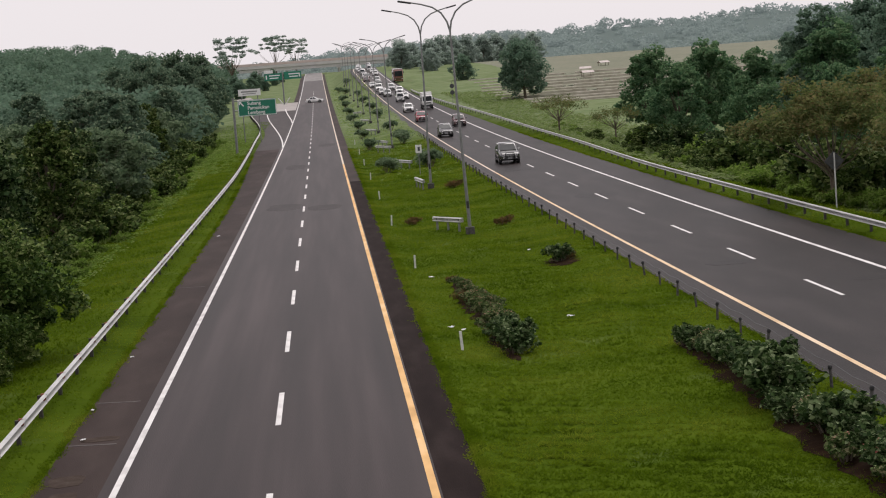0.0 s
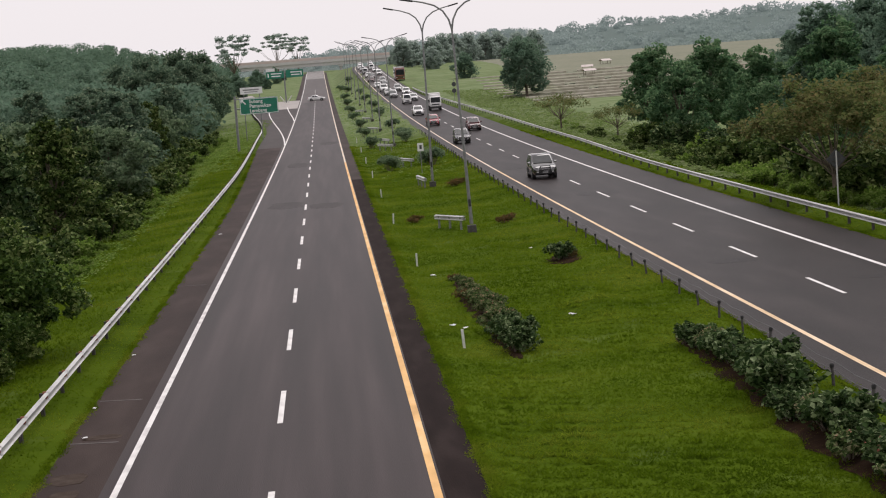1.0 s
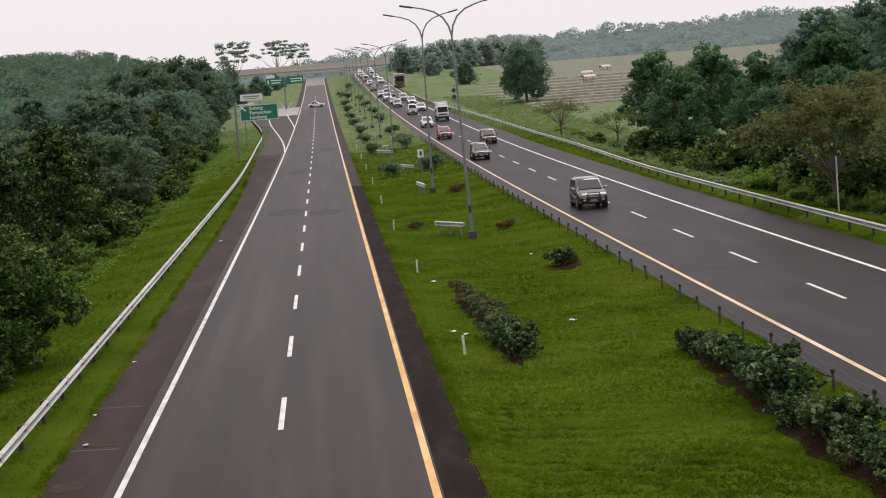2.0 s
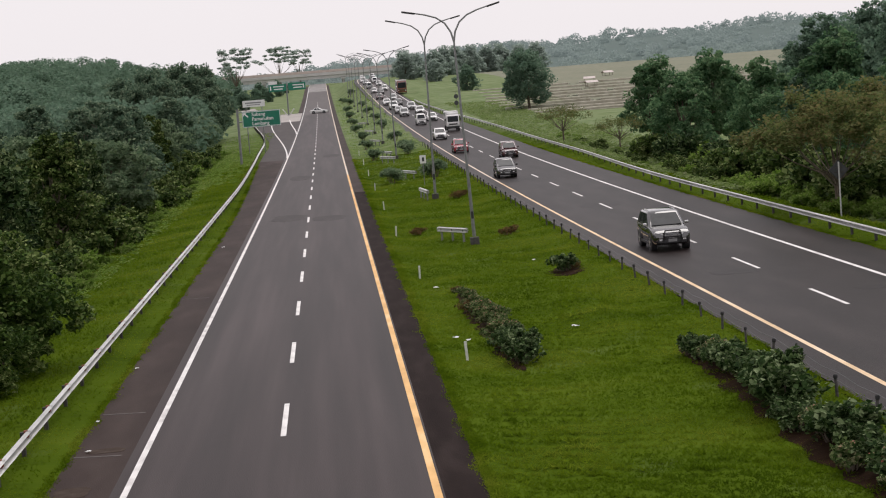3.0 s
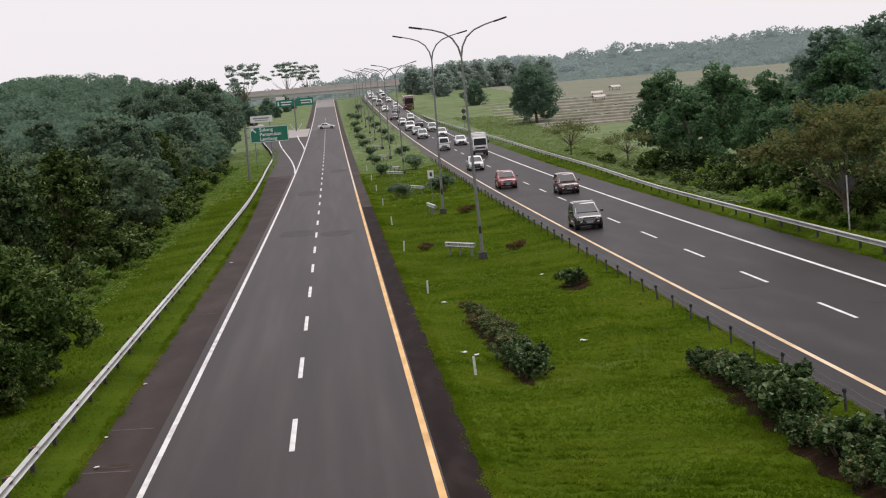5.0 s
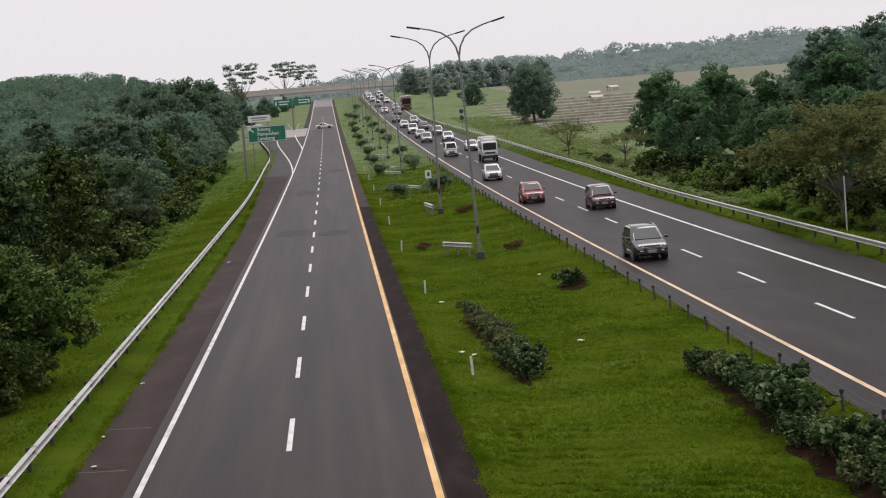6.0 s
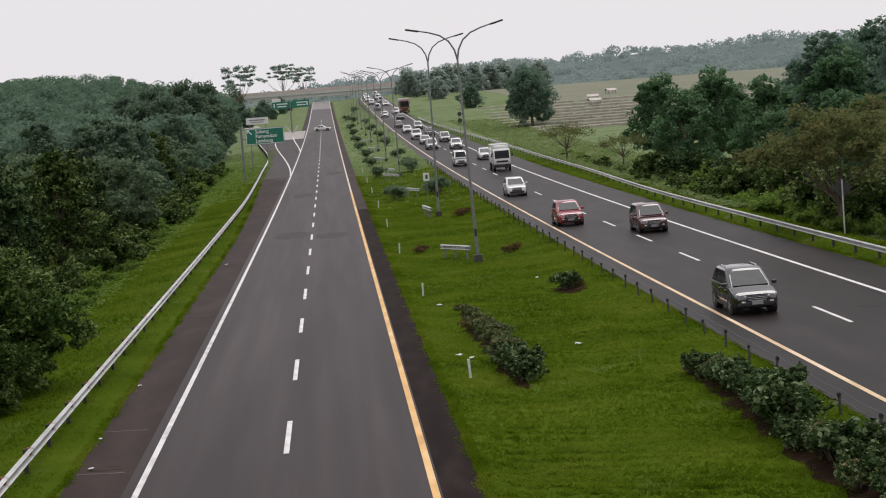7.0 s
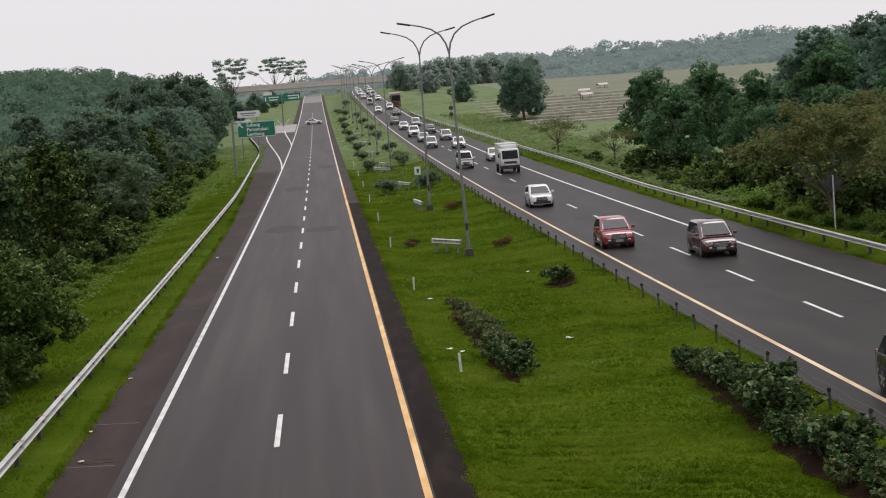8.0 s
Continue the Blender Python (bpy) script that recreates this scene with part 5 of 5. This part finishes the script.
def pane(corners, inset, out, name, parent, mat=GLASS, low=0.0, high=0.0):
    a, b, c, d = corners
    ins = [lerp(lerp(a, b, u), lerp(d, c, u), v) for u, v in ((inset, low or inset * 1.3), (1 - inset, low or inset * 1.3), (1 - inset, 1 - (high or inset * 1.3)), (inset, 1 - (high or inset * 1.3)))]
    bm = bmesh.new()
    quad(bm, ins, 0.012, out)
    return part(name, bm, mat, parent)


SHAPES = {  # length, width, height, belt, hood height, windscreen base and top, roof end, rear window base, wheel radius, axles, clearance
    "suv": (4.75, 1.86, 1.82, 1.16, 1.12, -1.12, -0.3, 1.8, 2.25, 0.38, (-1.42, 1.4), 0.3),
    "compact": (4.4, 1.72, 1.63, 1.02, 0.97, -1.28, -0.28, 1.62, 2.1, 0.35, (-1.32, 1.32), 0.25),
    "mpv": (4.4, 1.72, 1.65, 1.01, 0.95, -1.42, -0.42, 1.72, 2.12, 0.32, (-1.4, 1.3), 0.21),
    "hatch": (3.85, 1.72, 1.56, 1.0, 0.95, -1.12, -0.2, 1.3, 1.82, 0.33, (-1.22, 1.2), 0.19),
    "sedan": (4.5, 1.75, 1.47, 0.94, 0.88, -1.05, -0.1, 1.0, 1.7, 0.32, (-1.35, 1.3), 0.17),
    "van": (4.3, 1.68, 1.86, 1.08, 1.0, -1.85, -1.05, 1.95, 2.12, 0.31, (-1.3, 1.3), 0.2),
}


def car(kind, colour, label, name="car", beams=False, near=False):
    """A road car with its nose towards -y: body, cabin, panes, wheels, lamps and trim."""
    L, W, H, belt, hood, ws0, ws1, re1, re0, wr, axles, clr = SHAPES[kind]
    mat = PAINT[colour]
    c = tagged(new(name), label, "car")
    hw, n, t = W / 2, -L / 2, L / 2
    bm = bmesh.new()
    tail_top = belt if kind != "sedan" else belt + 0.03
    rings = [section(n, hw * 0.74, clr + 0.1, hood * 0.7, 0.1), section(n + 0.05, hw * 0.86, clr + 0.03, hood * 0.79, 0.12), section(n + 0.16, hw * 0.94, clr, hood * 0.85),
             section(n + 0.34, hw * 0.985, clr, hood * 0.9), section(n + 0.65, hw, clr, hood * 0.95), section(ws0 - 0.15, hw, clr, hood * 1.0), section(ws0 + 0.25, hw, clr, belt), section(0.5, hw, clr, belt + 0.02), section(re0 - 0.3, hw, clr, tail_top + 0.02),
             section(t - 0.16, hw * 0.97, clr + 0.03, tail_top), section(t, hw * 0.88, clr + 0.14, tail_top - 0.1)]
    loft(bm, rings)
    crisp(bm)
    body = part("body", bm, mat, c, smooth=True)
    # cabin
    wb, wt = hw * 0.965, hw * 0.82
    zt = H - 0.05
    def ring(z, w, f, r, rad=0.1):
        return [(w - rad, f, z), (w, f + rad * 1.6, z), (w, r - rad * 1.6, z), (w - rad, r, z), (-w + rad, r, z), (-w, r - rad * 1.6, z), (-w, f + rad * 1.6, z), (-w + rad, f, z)]
    bm = bmesh.new()
    loft(bm, [ring(belt - 0.06, wb, ws0, re0), ring(zt - 0.05, wt, ws1, re1), ring(zt + 0.01, wt - 0.05, ws1 + 0.12, re1 - 0.08), ring(H - 0.01, wt - 0.16, ws1 + 0.34, re1 - 0.25), ring(H, wt - 0.34, ws1 + 0.7, re1 - 0.5)])
    crisp(bm, 50)
    cabin = part("cabin", bm, mat, c, smooth=True)
    A0, A1 = (wb - 0.1, ws0, belt - 0.04), (wt - 0.11, ws1, zt - 0.06)
    pane([(-A0[0], A0[1], A0[2]), A0, A1, (-A1[0], A1[1], A1[2])], 0.02, (0, -(zt - belt), ws1 - ws0), "windscreen", cabin, low=0.09, high=0.04)
    B0, B1 = (wb - 0.1, re0, belt - 0.02), (wt - 0.1, re1, zt - 0.04)
    pane([B0, (-B0[0], B0[1], B0[2]), (-B1[0], B1[1], B1[2]), B1], 0.05, (0, zt - belt, re0 - re1), "rear_window", cabin)
    cuts = [(0.03, 0.385), (0.405, 0.72), (0.745, 0.97)] if kind in ("suv", "compact", "mpv", "van") else [(0.07, 0.48), (0.52, 0.93)]
    for s in (-1, 1):
        lo0, lo1 = (s * wb, ws0 + 0.18, belt + 0.0), (s * wb, re0 - 0.18, belt + 0.0)
        hi0, hi1 = (s * wt, ws1 + 0.12, zt - 0.03), (s * wt, re1 - 0.12, zt - 0.03)
        for a, b in cuts:
            pane([lerp(lo0, lo1, a), lerp(lo0, lo1, b), lerp(hi0, hi1, b), lerp(hi0, hi1, a)], 0.04, (s, 0, (wb - wt) / (zt - belt)), "side_window", cabin)
        part("mirror", boxed((s * (hw + 0.1), ws0 + 0.28, belt + 0.06), (0.2, 0.12, 0.15), 0.04), CHROME if kind == "suv" else mat, c)
        part("headlight", boxed((0, 0, 0), (hw * 0.5, 0.2, 0.13), 0.05, pose(s * hw * 0.67, n + 0.16, hood * 0.735, 0, -s * 11, s * 22)), BEAM if beams else LAMP, body)
        part("fog_lamp", boxed((s * hw * 0.62, n - 0.0, clr + 0.24), (0.16, 0.1, 0.1), 0.03), CHROME, body)
        part("tail_light", boxed((s * hw * 0.8, t - 0.1, belt - 0.12), (0.2, 0.16, 0.3), 0.03), PAINT["red"], body)
        part("sill", boxed((s * (hw - 0.03), 0, clr + 0.04), (0.1, L * 0.56, 0.12), 0.02), TRIM, body)
        if near:
            for ya in (ws0 + 0.75, ws0 + 1.75):
                part("door_seam", boxed((s * (hw - 0.002), ya, (clr + belt) / 2 + 0.06), (0.012, 0.02, belt - clr - 0.24)), BLACK, body)
                part("door_handle", boxed((s * (hw + 0.01), ya - 0.16, belt - 0.16), (0.04, 0.17, 0.04), 0.01), CHROME, body)
            part("belt_strip", boxed((s * (wb + 0.006), (ws0 + re0) / 2 + 0.05, belt - 0.015), (0.02, re0 - ws0 - 0.5, 0.03), 0.006), CHROME, body)
    if near:
        part("air_intake", boxed((0, n + 0.0, clr + 0.32), (hw * 1.0, 0.06, 0.1), 0.02), BLACK, body)
        part("hood_edge", boxed((0, n + 0.03, hood * 0.8), (hw * 0.95, 0.05, 0.03), 0.01), CHROME, body)
    part("grille", boxed((0, n + 0.045, hood * 0.62), (hw * 0.95, 0.12, 0.24), 0.04), BLACK, body)
    for k in (-1, 0, 1):
        part("grille_bar", boxed((0, n - 0.016, hood * 0.63 + 0.062 * k), (hw * (0.84 + 0.05 * k), 0.03, 0.024), 0.006), CHROME, body)
    part("bumper", boxed((0, n + 0.07, clr + 0.17), (hw * 1.5, 0.2, 0.2), 0.06), TRIM, body)
    part("plate", boxed((0, n - 0.04, clr + 0.22), (0.42, 0.025, 0.14), 0.006), SIGN_B if colour != "white" else SIGN_D, body)
    if kind in ("suv", "compact"):
        for s in (-1, 1):
            bm = bmesh.new()
            x = s * (wt - 0.13)
            tube(bm, [(x, ws1 + 0.35, H - 0.03), (x, ws1 + 0.5, H + 0.03), (x, re1 - 0.45, H + 0.03), (x, re1 - 0.3, H - 0.03)], [0.02] * 4, 6)
            part("roof_rail", bm, CHROME, cabin)
    tyre, rim = wheel_meshes(wr, 0.23)
    wheels = []
    for ay in axles:
        for s in (-1, 1):
            bm = bmesh.new()
            tube(bm, [(s * (hw - 0.26), ay, wr + 0.02), (s * (hw + 0.008), ay, wr + 0.02)], [wr + 0.07, wr + 0.07], 22)
            part("wheel_arch", bm, TRIM, body)
            w = new("wheel")
            w.parent = c
            w.matrix_basis = pose(s * (hw - 0.09), ay, wr)
            child("tyre", tyre, w)
            child("rim", rim, w)
            wheels.append(w)
    return c, wheels, wr


def box_truck():
    c = tagged(new("box_truck"), "white box truck with a plain cargo body", "truck")
    W = PAINT["white"]
    cab = part("cab", loft(bmesh.new(), [section(-3.0, 0.9, 0.45, 1.3), section(-2.95, 0.95, 0.42, 1.75), section(-2.75, 0.97, 0.42, 2.35), section(-2.4, 0.97, 0.42, 2.45), section(-1.45, 0.97, 0.42, 2.45)]), W, c, smooth=True)
    pane([(-0.86, -3.03, 1.38), (0.86, -3.03, 1.38), (0.84, -2.83, 2.3), (-0.84, -2.83, 2.3)], 0.03, (0, -1, 0.25), "windscreen", cab)
    for s in (-1, 1):
        pane([(s * 0.97, -2.75, 1.45), (s * 0.97, -1.75, 1.45), (s * 0.97, -1.75, 2.15), (s * 0.97, -2.6, 2.15)], 0.04, (s, 0, 0), "side_window", cab)
        part("headlight", boxed((s * 0.68, -3.02, 0.95), (0.35, 0.1, 0.18), 0.03), LAMP, cab)
        part("mirror", boxed((s * 1.15, -2.9, 1.8), (0.14, 0.1, 0.4), 0.03), TRIM, c)
    part("bumper", boxed((0, -3.03, 0.6), (1.9, 0.18, 0.36), 0.04), TRIM, cab)
    part("grille", boxed((0, -3.03, 1.08), (1.3, 0.08, 0.2), 0.02), TRIM, cab)
    part("plate", boxed((0, -3.12, 0.6), (0.45, 0.02, 0.15), 0.005), SIGN_D, cab)
    cargo = part("cargo_box", boxed((0, 0.6, 1.86), (1.95, 3.9, 2.05), 0.04), W, c)
    part("roof_edge", boxed((0, 0.6, 2.9), (1.97, 3.92, 0.06), 0.02), STEEL, cargo)
    part("wind_deflector", boxed((0, -1.75, 2.6), (1.7, 0.5, 0.45), 0.18), W, c)
    part("chassis", boxed((0, 0.3, 0.62), (0.9, 5.6, 0.25), 0.03), TRIM, c)
    tyre, rim = wheel_meshes(0.4, 0.26)
    for ay in (-2.2, 1.7):
        for s in (-1, 1):
            w = new("wheel")
            w.parent = c
            w.matrix_basis = pose(s * 0.86, ay, 0.4)
            child("tyre", tyre, w)
            child("rim", rim, w)
    return c


def coach():
    c = tagged(new("coach"), "brick-red coach with a white roof front", "bus")
    body = part("body", boxed((0, 0, 1.95), (2.5, 11.0, 3.2), 0.16), PAINT["busred"], c, smooth=True)
    part("roof_cap", boxed((0, -4.4, 3.62), (2.3, 1.8, 0.22), 0.08), PAINT["white"], body)
    pane([(-1.15, -5.5, 1.5), (1.15, -5.5, 1.5), (1.12, -5.5, 3.1), (-1.12, -5.5, 3.1)], 0.03, (0, -1, 0), "windscreen", body)
    part("front_panel", boxed((0, -5.49, 0.95), (2.3, 0.08, 0.75), 0.03), PAINT["maroon"], body)
    for s in (-1, 1):
        for k in range(5):
            y = -4.3 + 1.95 * k
            pane([(s * 1.25, y, 1.85), (s * 1.25, y + 1.8, 1.85), (s * 1.25, y + 1.8, 2.95), (s * 1.25, y, 2.95)], 0.03, (s, 0, 0), "side_window", body)
        part("headlight", boxed((s * 0.95, -5.53, 0.9), (0.3, 0.06, 0.2), 0.03), LAMP, body)
        part("mirror", boxed((s * 1.4, -5.6, 2.6), (0.16, 0.12, 0.5), 0.04), TRIM, c)
    tyre, rim = wheel_meshes(0.5, 0.3)
    for ay in (-3.4, 2.9):
        for s in (-1, 1):
            w = new("wheel")
            w.parent = c
            w.matrix_basis = pose(s * 1.1, ay, 0.5)
            child("tyre", tyre, w)
            child("rim", rim, w)
    return c


def on_road(y, lane):
    """The pose of a vehicle that comes towards the bridge at y, lane metres from the yellow line."""
    yy = max(y, -115.0)
    tilt = math.degrees(math.atan2(float(right_z(yy + 1.5) - right_z(yy - 1.5)), 3.0))
    turn = -math.degrees(math.atan2(float(right_x(yy + 3) - right_x(yy - 3)), 6.0))
    return pose(float(right_x(yy)) + lane, y, float(right_z(yy)) + 0.004, tilt, 0, turn)


# kind, colour, label, place of the nose at 0 s, speed, change of speed, lane at 0 s and 8 s, lit lamps
TRAFFIC = [
    ("suv", "black", "black sport utility car with roof rails and a bull bar", 163.2, 25.15, 0.0, 2.40, 1.05, False),
    ("compact", "grey", "dark grey compact utility car with a chrome grille", 225.3, 22.38, 0.0, 1.27, 1.22, False),
    ("mpv", "maroon", "dark maroon people carrier driving in the outer lane", 253.3, 20.57, 0.0, 5.28, 4.77, False),
    ("hatch", "red", "red hatchback driving near the yellow line", 277.8, 22.55, 0.0, 1.46, 1.22, False),
    ("hatch", "white", "white hatchback with a black grille in traffic", 318.5, 23.14, 0.0, 1.71, 1.61, False),
    ("van", "white", "white minivan in the traffic queue", 370.6, 21.40, 0.0, 2.96, 1.65, False),
    ("sedan", "white", "white saloon car behind the box truck", 384.8, 21.66, 0.0, 4.64, 6.20, False),
    ("hatch", "white", "white car with lit headlights in the queue", 420.0, 20.88, 0.0, 5.33, 5.33, True),
    ("mpv", "silver", "silver people carrier with a dark windscreen in the queue", 442.3, 19.86, 0.0, 4.54, 5.88, False),
    ("mpv", "silver", "silver people carrier near the yellow line in the queue", 405.2, 18.12, 0.0, 1.89, 1.93, False),
    ("sedan", "silver", "silver saloon car in the queue", 418.9, 17.03, 0.0, 1.47, 2.30, False),
    ("suv", "white", "white sport utility car in the queue", 441.0, 16.93, 0.0, 1.47, 2.12, False),
    ("hatch", "grey", "dark hatchback in the outer lane of the queue", 470.3, 19.46, 0.0, 2.77, 5.48, False),
    ("mpv", "silver", "distant silver people carrier in the outer lane", 499.8, 18.47, 0.0, 3.51, 5.24, False),
    ("sedan", "white", "distant white saloon car in the queue", 466.2, 15.79, 0.0, 1.00, 2.22, False),
    ("hatch", "maroon", "distant dark red hatchback in the queue", 512.2, 17.96, 0.0, 1.00, 1.87, False),
    ("sedan", "grey", "distant dark saloon car in the outer lane", 536.7, 14.64, 0.0, 1.98, 4.91, False),
    ("hatch", "white", "distant white hatchback at the tail of the queue", 539.5, 12.19, 0.0, 1.60, 1.60, False),
    ("mpv", "white", "distant white people carrier in the outer lane", 552.5, 11.70, 0.0, 5.20, 5.20, False),
    ("van", "silver", "distant silver minivan in the queue", 563.8, 8.12, 0.0, 1.70, 1.70, False),
    ("sedan", "white", "distant white saloon car crawling in the jam", 575.2, 5.69, 0.0, 5.30, 5.30, False),
    ("hatch", "silver", "distant silver hatchback crawling in the jam", 588.2, 4.88, 0.0, 1.80, 1.80, False),
    ("van", "white", "distant white minivan crawling in the jam", 598.0, 4.88, 0.0, 5.00, 5.00, False),
    ("mpv", "white", "distant white people carrier crawling in the jam", 611.0, 4.23, 0.0, 1.60, 1.60, False),
    ("suv", "silver", "distant silver sport utility car crawling in the jam", 620.7, 4.23, 0.0, 5.20, 5.20, False),
    ("sedan", "white", "distant white saloon car at the crest of the road", 635.3, 3.58, 0.0, 1.90, 1.90, True),
    ("mpv", "silver", "distant silver people carrier at the crest of the road", 646.7, 3.58, 0.0, 5.30, 5.30, False),
    ("hatch", "white", "distant white hatchback at the crest of the road", 661.3, 3.25, 0.0, 1.70, 1.70, False),
    ("van", "white", "distant white minivan at the crest of the road", 672.7, 3.25, 0.0, 5.10, 5.10, False),
]
MOVING = []
WHEELS = []
for kind, colour, label, y0, v, slow, l0, l1, beams in TRAFFIC:
    thing, wheels, radius = car(kind, colour, label, beams=beams, near=y0 < 330)
    half = SHAPES[kind][0] / 2 - 2.6
    rows = []
    for k in range(17):
        t = k * 0.5
        y = y0 + half - v * t - 0.5 * slow * t * t
        rows.append((t, on_road(y, l0 + (l1 - l0) * t / 8)))
    MOVING.append((thing, rows))
    if y0 < 322:
        for w in wheels:
            WHEELS.append((w, tuple(w.location), math.degrees(v / radius / 30) % 72))
bull = bmesh.new()
for bx in (-0.42, 0.42):
    tube(bull, [(bx, -2.44, 0.4), (bx, -2.5, 0.75), (bx * 0.85, -2.46, 1.0)], [0.035] * 3, 7)
tube(bull, [(-0.42, -2.49, 0.72), (0.42, -2.49, 0.72)], [0.035] * 2, 7)
tube(bull, [(-0.36, -2.46, 1.0), (0.36, -2.46, 1.0)], [0.035] * 2, 7)
part("bull_bar", bull, TRIM, MOVING[0][0])
truck = box_truck()
MOVING.append((truck, [(k * 0.5, on_road(326.3 + 1.3 - 17.85 * k * 0.5 + -0.004 * (k * 0.5) ** 2, 5.6 - 0.09 * k * 0.5)) for k in range(17)]))
bus = coach()
MOVING.append((bus, [(k * 0.5, on_road(490 + 5.0 - 2.2 * k * 0.5, 9.0 - 0.17 * k * 0.5)) for k in range(17)]))

parked, _, _ = car("sedan", "white", "white saloon car standing crosswise on the empty carriageway")
parked.matrix_basis = pose(-1.65, 459, float(left_z(459)) + 0.01, 0, -1.0, 84)


def motions():
    for thing, rows in MOVING:
        walk(thing, rows)
    for wheel, place, turn in WHEELS:
        walk(wheel, [(k / 30, pose(*place, turn * k % 360)) for k in range(241)])


motions()
